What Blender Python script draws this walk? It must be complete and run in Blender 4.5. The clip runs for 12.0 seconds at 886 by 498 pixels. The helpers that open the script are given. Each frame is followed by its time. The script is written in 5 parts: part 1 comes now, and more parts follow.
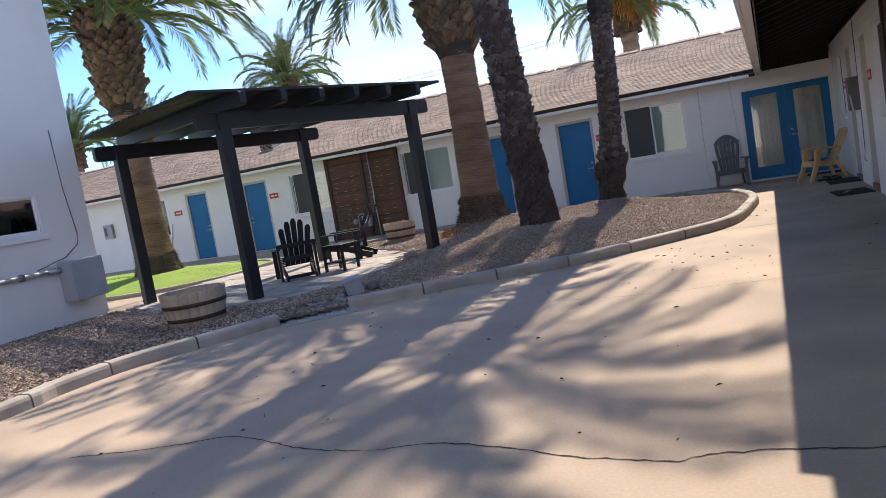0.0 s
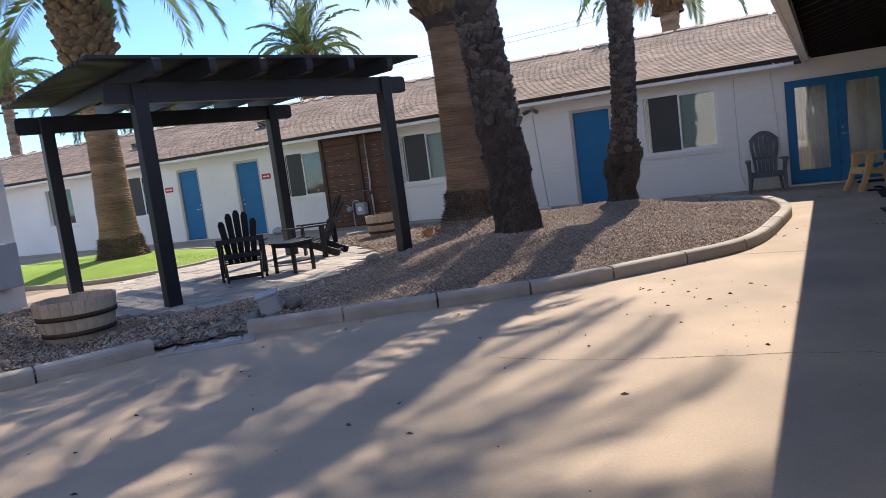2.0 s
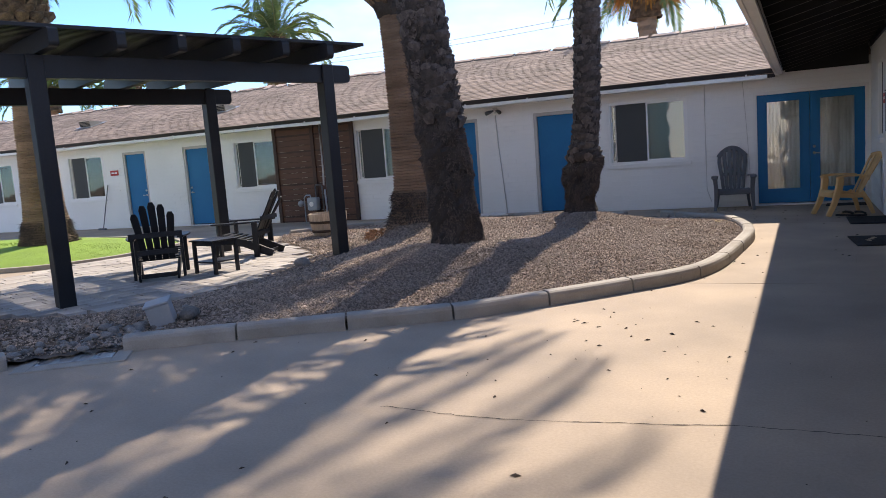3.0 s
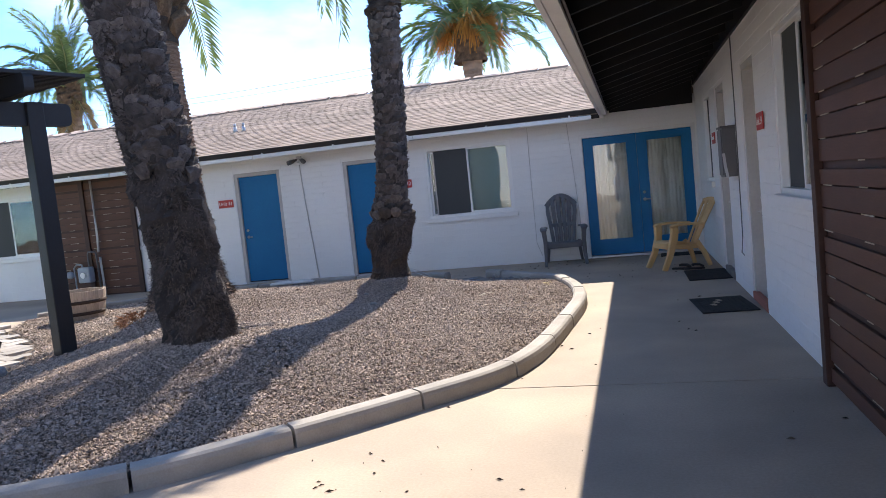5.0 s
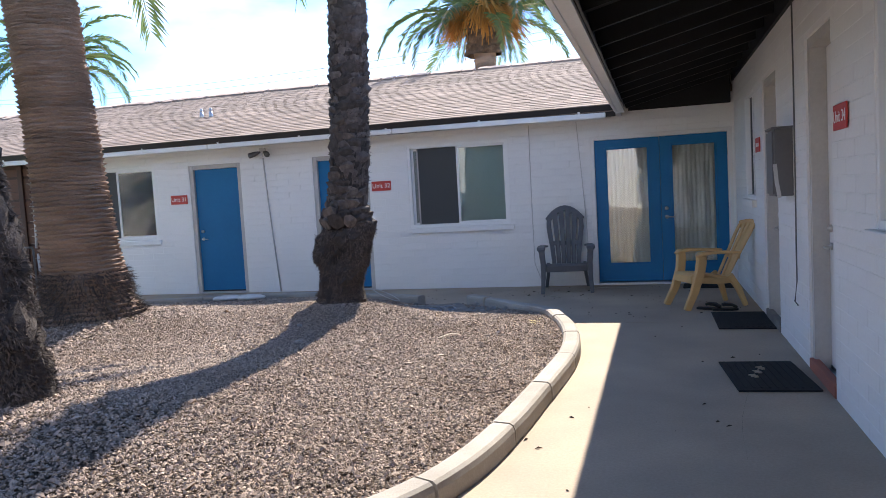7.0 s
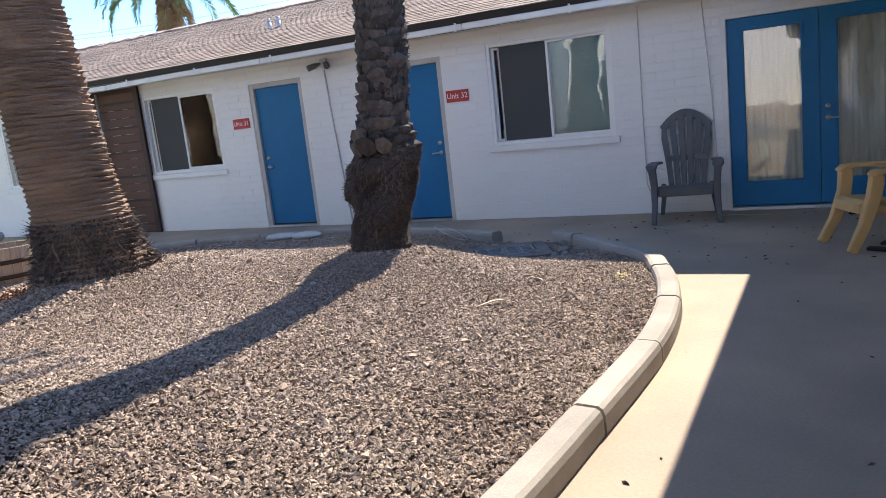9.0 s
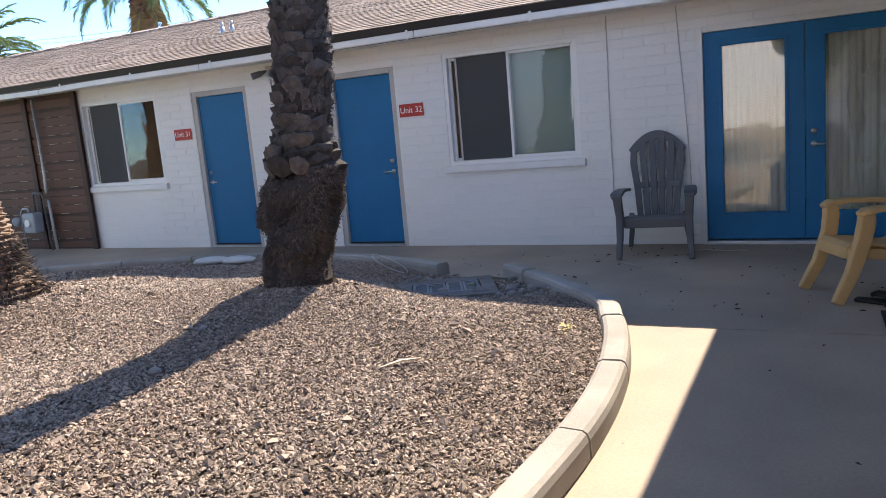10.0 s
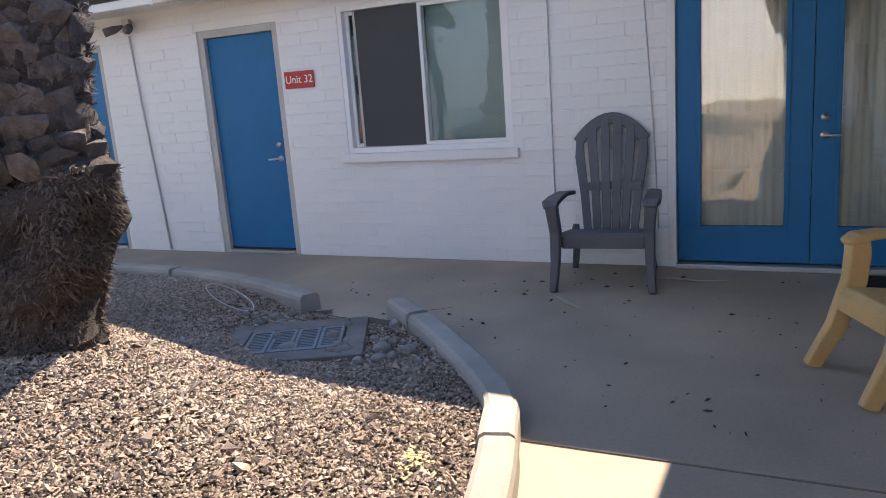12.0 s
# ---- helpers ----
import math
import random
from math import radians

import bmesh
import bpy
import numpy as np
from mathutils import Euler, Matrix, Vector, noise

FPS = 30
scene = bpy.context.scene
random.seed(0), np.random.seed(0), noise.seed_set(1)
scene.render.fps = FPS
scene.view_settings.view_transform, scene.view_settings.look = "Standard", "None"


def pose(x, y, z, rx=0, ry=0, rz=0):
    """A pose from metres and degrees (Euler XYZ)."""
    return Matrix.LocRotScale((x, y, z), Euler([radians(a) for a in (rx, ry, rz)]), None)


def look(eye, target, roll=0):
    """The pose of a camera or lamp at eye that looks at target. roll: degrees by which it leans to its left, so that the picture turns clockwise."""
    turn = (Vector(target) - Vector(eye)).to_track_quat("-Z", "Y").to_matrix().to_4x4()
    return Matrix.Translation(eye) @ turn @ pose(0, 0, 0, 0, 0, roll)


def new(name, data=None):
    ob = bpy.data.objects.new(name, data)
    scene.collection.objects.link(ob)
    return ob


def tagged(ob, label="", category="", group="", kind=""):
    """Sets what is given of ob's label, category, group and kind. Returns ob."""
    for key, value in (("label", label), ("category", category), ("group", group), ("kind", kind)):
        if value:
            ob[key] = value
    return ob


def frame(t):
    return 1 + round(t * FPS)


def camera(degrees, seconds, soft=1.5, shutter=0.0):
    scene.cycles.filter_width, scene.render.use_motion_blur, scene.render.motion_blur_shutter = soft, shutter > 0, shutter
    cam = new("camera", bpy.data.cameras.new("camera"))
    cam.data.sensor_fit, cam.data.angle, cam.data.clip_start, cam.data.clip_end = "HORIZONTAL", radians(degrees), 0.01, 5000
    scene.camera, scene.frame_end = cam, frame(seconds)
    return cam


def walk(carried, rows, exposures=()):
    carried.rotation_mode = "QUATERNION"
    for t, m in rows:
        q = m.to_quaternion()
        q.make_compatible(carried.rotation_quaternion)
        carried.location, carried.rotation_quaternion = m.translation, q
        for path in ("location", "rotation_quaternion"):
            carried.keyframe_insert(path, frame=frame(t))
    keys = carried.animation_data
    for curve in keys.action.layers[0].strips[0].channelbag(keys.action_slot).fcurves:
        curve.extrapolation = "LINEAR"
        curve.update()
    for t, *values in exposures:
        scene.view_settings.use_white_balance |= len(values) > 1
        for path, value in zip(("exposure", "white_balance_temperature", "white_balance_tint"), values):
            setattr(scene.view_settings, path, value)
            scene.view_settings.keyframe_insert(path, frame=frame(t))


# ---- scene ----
cam = camera(61.59, 12.0, soft=0.8)
PATH = [
    (0, (-0.352, 0.098, 1.375), (-1.161, 1.916, 1.180), -9.75),
    (0.5, (-0.252, 0.637, 1.363), (-0.955, 2.493, 1.119), -9.49),
    (1, (-0.215, 1.190, 1.368), (-1.045, 2.994, 1.127), -9.60),
    (1.5, (-0.179, 1.748, 1.374), (-1.062, 3.528, 1.144), -8.82),
    (2, (-0.098, 2.324, 1.392), (-1.013, 4.088, 1.161), -7.38),
    (2.5, (-0.099, 2.818, 1.410), (-0.983, 4.594, 1.157), -6.50),
    (3, (-0.016, 3.356, 1.410), (-0.872, 5.146, 1.161), -4.27),
    (3.5, (-0.046, 3.912, 1.414), (-0.872, 5.723, 1.219), -3.37),
    (3.7, (-0.056, 4.156, 1.426), (-0.744, 6.023, 1.227), -4.22),
    (5.3, (0.010, 6.006, 1.447), (-0.473, 7.941, 1.298), -5.78),
    (5.5, (0.007, 6.196, 1.464), (-0.596, 8.099, 1.338), -5.10),
    (6, (0.006, 6.785, 1.459), (-0.507, 8.715, 1.353), -3.97),
    (6.5, (0.104, 7.360, 1.435), (-0.339, 9.300, 1.239), -4.06),
    (7, (0.119, 7.918, 1.444), (-0.423, 9.837, 1.298), -3.27),
    (7.5, (0.138, 8.439, 1.430), (-0.482, 10.332, 1.256), -6.35),
    (7.7, (0.156, 8.695, 1.427), (-0.630, 10.519, 1.193), -6.32),
    (9.3, (0.273, 10.299, 1.417), (-0.637, 12.043, 1.060), -6.32),
    (9.5, (0.280, 10.518, 1.415), (-0.612, 12.272, 1.057), -5.98),
    (10, (0.320, 11.017, 1.403), (-0.571, 12.778, 1.080), -4.95),
    (10.5, (0.322, 11.611, 1.399), (-0.686, 13.307, 1.070), -4.29),
    (11, (0.296, 12.150, 1.409), (-0.618, 13.895, 1.061), -6.05),
    (11.5, (0.269, 12.699, 1.401), (-0.654, 14.433, 1.026), -5.18),
    (12, (0.185, 13.190, 1.405), (-0.676, 14.949, 0.999), -4.19),
]
EXPOSURES = ((0.0, 1.82, 7600, 14), (2.0, 1.80, 7600, 13), (3.7, 1.95, 7300, 12), (5.5, 2.38, 6850, 10), (6.5, 2.46, 6950, 10), (9.5, 2.42, 7350, 11), (12.0, 2.82, 7900, 12))
walk(cam, [(t, look(eye, target, roll)) for t, eye, target, roll in PATH], EXPOSURES)

# ---- world, sun, exposure ----
SUN_TO = Vector((-0.043, 1.0, 1.03)).normalized()
world = bpy.data.worlds.new("world")
scene.world = world
world.use_nodes = True
wn, wl = world.node_tree.nodes, world.node_tree.links
wn.clear()
w_out = wn.new("ShaderNodeOutputWorld")
w_bg = wn.new("ShaderNodeBackground")
w_sky = wn.new("ShaderNodeTexSky")
w_sky.sky_type = "NISHITA"
w_sky.sun_disc = False
w_sky.sun_elevation = math.asin(SUN_TO.z)
w_sky.sun_rotation = math.atan2(SUN_TO.x, SUN_TO.y)
w_sky.air_density, w_sky.dust_density, w_sky.ozone_density = 0.7, 0.0, 2.2
w_co = wn.new("ShaderNodeTexCoord")
w_map = wn.new("ShaderNodeMapping")
w_map.inputs["Scale"].default_value = (1.0, 1.0, 2.6)
w_map.inputs["Location"].default_value = (1.9, 0.6, 0.4)
w_noise = wn.new("ShaderNodeTexNoise")
w_noise.inputs["Scale"].default_value = 2.3
w_noise.inputs["Detail"].default_value = 7.0
w_noise.inputs["Roughness"].default_value = 0.55
w_ramp = wn.new("ShaderNodeValToRGB")
w_ramp.color_ramp.elements[0].position, w_ramp.color_ramp.elements[0].color = 0.48, (0, 0, 0, 1)
w_ramp.color_ramp.elements[1].position, w_ramp.color_ramp.elements[1].color = 0.75, (0.88, 0.88, 0.88, 1)
w_tint = wn.new("ShaderNodeMix")
w_tint.data_type, w_tint.blend_type = "RGBA", "MULTIPLY"
w_tint.inputs["Factor"].default_value = 1.0
w_tint.inputs["B"].default_value = (0.35, 0.51, 0.68, 1)
w_mix = wn.new("ShaderNodeMix")
w_mix.data_type = "RGBA"
w_mix.inputs["B"].default_value = (2.4, 2.45, 2.55, 1)
wl.new(w_co.outputs["Generated"], w_map.inputs["Vector"])
wl.new(w_map.outputs["Vector"], w_noise.inputs["Vector"])
wl.new(w_noise.outputs["Fac"], w_ramp.inputs["Fac"])
wl.new(w_ramp.outputs["Color"], w_mix.inputs["Factor"])
wl.new(w_sky.outputs["Color"], w_tint.inputs["A"])
wl.new(w_tint.outputs["Result"], w_mix.inputs["A"])
wl.new(w_mix.outputs["Result"], w_bg.inputs["Color"])
w_bg.inputs["Strength"].default_value = 0.14
wl.new(w_bg.outputs["Background"], w_out.inputs["Surface"])

sun = new("sun", bpy.data.lights.new("sun", "SUN"))
sun.data.energy = 2.1
sun.data.angle = radians(0.55)
sun.data.color = (1.0, 0.94, 0.87)
sun.matrix_world = look((0, 0, 30), (-SUN_TO.x, -SUN_TO.y, 30 - SUN_TO.z))


# ---- materials ----
def mat(name, color, rough=0.7, metal=0.0, vary=0.25, big=0.6, fine=40.0, bump=0.3, depth=0.004, spec=0.4,
        island=0.0, objvary=0.0, tint=None, stretch=(1, 1, 1), translucent=0.0, coat=0.0):
    """Procedural surface: colour with stains at one scale and grain at another, plus fine relief."""
    m = bpy.data.materials.new(name)
    m.use_nodes = True
    nt = m.node_tree
    n, l = nt.nodes, nt.links
    bsdf = n["Principled BSDF"]
    bsdf.inputs["Roughness"].default_value = rough
    bsdf.inputs["Metallic"].default_value = metal
    bsdf.inputs["Specular IOR Level"].default_value = spec
    bsdf.inputs["Coat Weight"].default_value = coat
    co = n.new("ShaderNodeTexCoord")
    mp = n.new("ShaderNodeMapping")
    mp.inputs["Scale"].default_value = stretch
    l.new(co.outputs["Object"], mp.inputs["Vector"])
    nb = n.new("ShaderNodeTexNoise")
    nb.inputs["Scale"].default_value = big
    nb.inputs["Detail"].default_value = 5.0
    nf = n.new("ShaderNodeTexNoise")
    nf.inputs["Scale"].default_value = fine
    nf.inputs["Detail"].default_value = 6.0
    nf.inputs["Roughness"].default_value = 0.7
    l.new(mp.outputs["Vector"], nb.inputs["Vector"])
    l.new(mp.outputs["Vector"], nf.inputs["Vector"])
    other = tint or tuple(c * (1 - vary) for c in color)
    light = tuple(min(1.0, c * (1 + vary * 0.6)) for c in color)
    r1 = n.new("ShaderNodeMix")
    r1.data_type = "RGBA"
    r1.inputs["A"].default_value = (*other, 1)
    r1.inputs["B"].default_value = (*light, 1)
    ramp = n.new("ShaderNodeMapRange")
    ramp.inputs["From Min"].default_value = 0.3
    ramp.inputs["From Max"].default_value = 0.7
    l.new(nb.outputs["Fac"], ramp.inputs["Value"])
    l.new(ramp.outputs["Result"], r1.inputs["Factor"])
    r2 = n.new("ShaderNodeMix")
    r2.data_type = "RGBA"
    r2.blend_type = "MULTIPLY"
    r2.inputs["Factor"].default_value = 1.0
    g = n.new("ShaderNodeMapRange")
    g.inputs["From Min"].default_value = 0.25
    g.inputs["From Max"].default_value = 0.75
    g.inputs["To Min"].default_value = 1.0 - vary * 0.8
    g.inputs["To Max"].default_value = 1.0 + vary * 0.5
    l.new(nf.outputs["Fac"], g.inputs["Value"])
    l.new(r1.outputs["Result"], r2.inputs["A"])
    l.new(g.outputs["Result"], r2.inputs["B"])
    last = r2.outputs["Result"]
    for amount, node, socket in ((island, "ShaderNodeNewGeometry", "Random Per Island"), (objvary, "ShaderNodeObjectInfo", "Random")):
        if amount:
            rnd = n.new(node)
            span = n.new("ShaderNodeMapRange")
            span.inputs["To Min"].default_value = 1 - amount
            span.inputs["To Max"].default_value = 1 + amount
            l.new(rnd.outputs[socket], span.inputs["Value"])
            r3 = n.new("ShaderNodeMix")
            r3.data_type = "RGBA"
            r3.blend_type = "MULTIPLY"
            r3.inputs["Factor"].default_value = 1.0
            l.new(last, r3.inputs["A"])
            l.new(span.outputs["Result"], r3.inputs["B"])
            last = r3.outputs["Result"]
    l.new(last, bsdf.inputs["Base Color"])
    if bump:
        b = n.new("ShaderNodeBump")
        b.inputs["Strength"].default_value = bump
        b.inputs["Distance"].default_value = depth
        l.new(nf.outputs["Fac"], b.inputs["Height"])
        l.new(b.outputs["Normal"], bsdf.inputs["Normal"])
    if translucent:
        tr = n.new("ShaderNodeBsdfTranslucent")
        l.new(last, tr.inputs["Color"])
        mx = n.new("ShaderNodeMixShader")
        mx.inputs["Fac"].default_value = translucent
        l.new(bsdf.outputs["BSDF"], mx.inputs[1])
        l.new(tr.outputs["BSDF"], mx.inputs[2])
        l.new(mx.outputs["Shader"], n["Material Output"].inputs["Surface"])
    return m


def glass_mat(name, tint, ior):
    m = bpy.data.materials.new(name)
    m.use_nodes = True
    n, l = m.node_tree.nodes, m.node_tree.links
    n.remove(n["Principled BSDF"])
    tr = n.new("ShaderNodeBsdfTransparent")
    tr.inputs["Color"].default_value = (*tint, 1)
    gl = n.new("ShaderNodeBsdfGlossy")
    gl.inputs["Roughness"].default_value = 0.012
    fr = n.new("ShaderNodeFresnel")
    fr.inputs["IOR"].default_value = ior
    wob = n.new("ShaderNodeTexNoise")
    wob.inputs["Scale"].default_value = 1.7
    bp = n.new("ShaderNodeBump")
    bp.inputs["Strength"].default_value = 0.25
    bp.inputs["Distance"].default_value = 0.02
    co = n.new("ShaderNodeTexCoord")
    l.new(co.outputs["Object"], wob.inputs["Vector"])
    l.new(wob.outputs["Fac"], bp.inputs["Height"])
    l.new(bp.outputs["Normal"], gl.inputs["Normal"])
    mx = n.new("ShaderNodeMixShader")
    l.new(fr.outputs["Fac"], mx.inputs["Fac"])
    l.new(tr.outputs["BSDF"], mx.inputs[1])
    l.new(gl.outputs["BSDF"], mx.inputs[2])
    l.new(mx.outputs["Shader"], n["Material Output"].inputs["Surface"])
    return m


CONCRETE = mat("concrete", (0.41, 0.325, 0.245), 0.85, vary=0.20, big=0.9, fine=60, bump=0.25, depth=0.003, tint=(0.315, 0.258, 0.205))
KERB = mat("kerb_concrete", (0.37, 0.34, 0.30), 0.88, vary=0.2, big=3.0, fine=90, bump=0.5, depth=0.004, objvary=0.08)
DARKCONC = mat("stained_dark_concrete", (0.21, 0.19, 0.17), 0.9, vary=0.3, big=4, fine=70, bump=0.5)
DIRT = mat("dry_ground", (0.30, 0.25, 0.19), 0.95, vary=0.3, big=0.2, fine=12, bump=0.5, depth=0.02)
CRACK = mat("crack_dark", (0.05, 0.042, 0.035), 0.95, vary=0.3)
SOIL = mat("gravel_bed", (0.15, 0.115, 0.09), 0.95, vary=0.45, big=1.5, fine=55, bump=1.0, depth=0.02)
STONE = mat("gravel_stone", (0.335, 0.265, 0.212), 0.8, vary=0.2, big=1.0, fine=150, bump=0.4, island=0.52, tint=(0.275, 0.205, 0.158))
RIVER = mat("river_rock", (0.25, 0.23, 0.21), 0.75, vary=0.3, big=5, fine=60, bump=0.3, objvary=0.3)
PAVER = mat("paver_grey", (0.40, 0.37, 0.34), 0.85, vary=0.2, big=2, fine=80, bump=0.4, objvary=0.22)
TURF = mat("artificial_turf", (0.19, 0.32, 0.035), 0.8, vary=0.15, big=1.2, fine=200, bump=1.0, depth=0.01, island=0.25)
WHITE = mat("white_block_paint", (0.80, 0.795, 0.775), 0.6, vary=0.05, big=0.8, fine=35, bump=0.35, depth=0.004, objvary=0.012)
WHITE_W = mat("white_stucco", (0.80, 0.79, 0.77), 0.8, vary=0.06, big=0.7, fine=60, bump=0.6, depth=0.006)
TRIM = mat("white_trim", (0.76, 0.75, 0.73), 0.45, vary=0.06, big=2, fine=30, bump=0.1)
GREYTRIM = mat("grey_jamb_paint", (0.50, 0.48, 0.45), 0.55, vary=0.12, big=2, fine=30, bump=0.15)
BLUE = mat("blue_door_paint", (0.003, 0.15, 0.335), 0.48, spec=0.25, vary=0.08, big=1.5, fine=25, bump=0.12, depth=0.002)
BLACK = mat("black_pergola_paint", (0.016, 0.016, 0.018), 0.5, vary=0.3, big=2, fine=40, bump=0.3, depth=0.002)
BLACKW = mat("black_chair_plastic", (0.013, 0.014, 0.017), 0.42, vary=0.2, big=4, fine=60, bump=0.15)
SOFFIT = mat("black_soffit_paint", (0.006, 0.006, 0.007), 0.6, vary=0.3, big=2, fine=30, bump=0.3)
BROWN = mat("brown_stained_slat", (0.115, 0.050, 0.030), 0.6, vary=0.3, big=1.5, fine=30, bump=0.3, stretch=(0.3, 1, 4), objvary=0.12)
BROWN_D = mat("dark_brown_post", (0.062, 0.028, 0.019), 0.6, vary=0.3, big=2, fine=30, bump=0.3)
SHINGLE = mat("tan_asphalt_shingle", (0.31, 0.24, 0.20), 0.95, vary=0.25, big=0.7, fine=160, bump=0.5, depth=0.003, island=0.28, objvary=0.28)
DARKEDGE = mat("dark_drip_edge", (0.022, 0.019, 0.018), 0.6, vary=0.2)
VINYL = mat("white_vinyl", (0.82, 0.82, 0.80), 0.35, vary=0.03, bump=0.05)
GLASS = glass_mat("window_glass", (0.86, 0.93, 0.90), 1.8)
DOORGLASS = glass_mat("door_glass", (0.93, 0.95, 0.93), 1.9)
SCREEN = mat("dark_insect_screen", (0.07, 0.075, 0.075), 0.8, vary=0.1, fine=400, bump=0.3)
BLIND = mat("white_blind", (0.62, 0.66, 0.64), 0.6, vary=0.06)
CURTAIN = mat("sheer_white_curtain", (0.84, 0.84, 0.80), 0.9, vary=0.05, big=3, fine=120, bump=0.3, translucent=0.1)
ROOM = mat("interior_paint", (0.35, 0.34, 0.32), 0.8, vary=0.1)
STEEL = mat("brushed_nickel", (0.62, 0.60, 0.57), 0.3, metal=1.0, vary=0.05, bump=0.05)
GALV = mat("galvanised_conduit", (0.55, 0.56, 0.57), 0.4, metal=0.8, vary=0.12, fine=60, bump=0.1)
BOXGREY = mat("grey_enamel_box", (0.36, 0.39, 0.42), 0.5, vary=0.08, big=3, bump=0.1)
DARKBOX = mat("dark_grey_metal_box", (0.13, 0.13, 0.135), 0.5, vary=0.12, big=3, bump=0.1)
RED = mat("red_sign_board", (0.50, 0.045, 0.035), 0.5, vary=0.08, bump=0.05)
SIGNW = mat("sign_white_letters", (0.85, 0.83, 0.80), 0.5, vary=0.03, bump=0.0)
RUBBER = mat("black_rubber_mat", (0.018, 0.017, 0.016), 0.85, vary=0.4, big=6, fine=200, bump=0.8, depth=0.005)
GREYPL = mat("grey_resin", (0.105, 0.11, 0.12), 0.5, vary=0.1, big=4, fine=80, bump=0.15, depth=0.002)
YELLOWPL = mat("tan_yellow_resin", (0.64, 0.40, 0.17), 0.5, vary=0.12, big=5, fine=80, bump=0.15, depth=0.002)
STAVE = mat("weathered_barrel_oak", (0.42, 0.33, 0.25), 0.85, vary=0.4, big=4, fine=45, bump=0.6, depth=0.004, stretch=(1, 1, 0.15), objvary=0.15)
HOOP = mat("rusty_hoop", (0.07, 0.045, 0.032), 0.75, metal=0.3, vary=0.4, fine=60, bump=0.3)
BARK_RING = mat("brown_ringed_palm_bark", (0.36, 0.25, 0.18), 0.95, vary=0.4, big=1.2, fine=35, bump=0.9, depth=0.02, stretch=(1, 1, 5))
BARK_DARK = mat("dark_palm_bark", (0.075, 0.060, 0.052), 0.95, vary=0.5, big=2.5, fine=45, bump=1.0, depth=0.02)
BOOT = mat("palm_leaf_base", (0.135, 0.112, 0.098), 0.9, vary=0.5, big=7, fine=34, bump=1.0, depth=0.03, objvary=0.5, tint=(0.055, 0.043, 0.036))
BOOT_TAN = mat("tan_palm_leaf_base", (0.20, 0.135, 0.085), 0.92, vary=0.5, big=6, fine=50, bump=0.9, depth=0.012, objvary=0.3, tint=(0.075, 0.05, 0.035))
FIBRE = mat("palm_root_fibre", (0.12, 0.094, 0.078), 0.95, vary=0.4, fine=60, island=0.55)
ROOT = mat("reddish_palm_root", (0.30, 0.15, 0.08), 0.95, vary=0.4, fine=60, island=0.4)
FROND = mat("palm_leaflet", (0.15, 0.215, 0.08), 0.42, vary=0.2, big=1.0, fine=30, bump=0.1, island=0.25, objvary=0.2, translucent=0.5)
FROND_DRY = mat("dry_palm_leaflet", (0.30, 0.20, 0.09), 0.8, vary=0.3, island=0.3, translucent=0.25)
RACHIS = mat("palm_midrib", (0.26, 0.27, 0.10), 0.6, vary=0.2)
DATES = mat("orange_date_strands", (0.55, 0.25, 0.045), 0.7, vary=0.3, island=0.35)
TWIG = mat("dry_leaf_bits", (0.07, 0.05, 0.036), 0.9, vary=0.4, island=0.5)
HUSK = mat("pale_dry_husk", (0.50, 0.43, 0.33), 0.9, vary=0.2)
GRATE = mat("grey_iron_grate", (0.24, 0.26, 0.28), 0.5, metal=0.4, vary=0.15, bump=0.2)
DARKPIT = mat("dark_drain_pit", (0.02, 0.02, 0.02), 0.9)
SAND = mat("white_sack", (0.62, 0.60, 0.56), 0.8, vary=0.15, big=6, fine=90, bump=0.5)
SHOE = mat("black_shoe_leather", (0.014, 0.013, 0.013), 0.6, vary=0.2)
WIREM = mat("grey_cable", (0.13, 0.13, 0.13), 0.6, vary=0.1)
WIREW = mat("painted_cable", (0.55, 0.54, 0.52), 0.6, vary=0.1)
BRICKRED = mat("red_brick_sill", (0.36, 0.13, 0.09), 0.85, vary=0.3, fine=60, bump=0.5)
YELLOWSPOT = mat("yellow_paint_fleck", (0.50, 0.40, 0.17), 0.8, vary=0.2)


# ---- mesh helpers ----
def box(bm, x0, x1, y0, y1, z0, z1, bevel=0.0, m=None):
    c = Matrix.Translation(((x0 + x1) / 2, (y0 + y1) / 2, (z0 + z1) / 2)) @ Matrix.Diagonal((abs(x1 - x0), abs(y1 - y0), abs(z1 - z0), 1))
    r = bmesh.ops.create_cube(bm, size=1.0, matrix=(m @ c) if m else c)
    if bevel:
        edges = list({e for v in r["verts"] for e in v.link_edges})
        bmesh.ops.bevel(bm, geom=edges, offset=bevel, segments=2, profile=0.5, affect="EDGES")
    return bm


def tube(bm, pts, r, sides=8):
    """A round bar along points; r is one radius or one for each point."""
    pts = [Vector(p) for p in pts]
    rings = []
    for i, p in enumerate(pts):
        a = (pts[min(i + 1, len(pts) - 1)] - pts[max(i - 1, 0)]).normalized()
        q = a.to_track_quat("Z", "Y")
        rad = r[i] if isinstance(r, (list, tuple)) else r
        rings.append([bm.verts.new(p + q @ Vector((rad * math.cos(2 * math.pi * k / sides), rad * math.sin(2 * math.pi * k / sides), 0))) for k in range(sides)])
    for a, b in zip(rings, rings[1:]):
        for k in range(sides):
            bm.faces.new((a[k], a[(k + 1) % sides], b[(k + 1) % sides], b[k]))
    bm.faces.new(rings[0][::-1])
    bm.faces.new(rings[-1])
    return bm


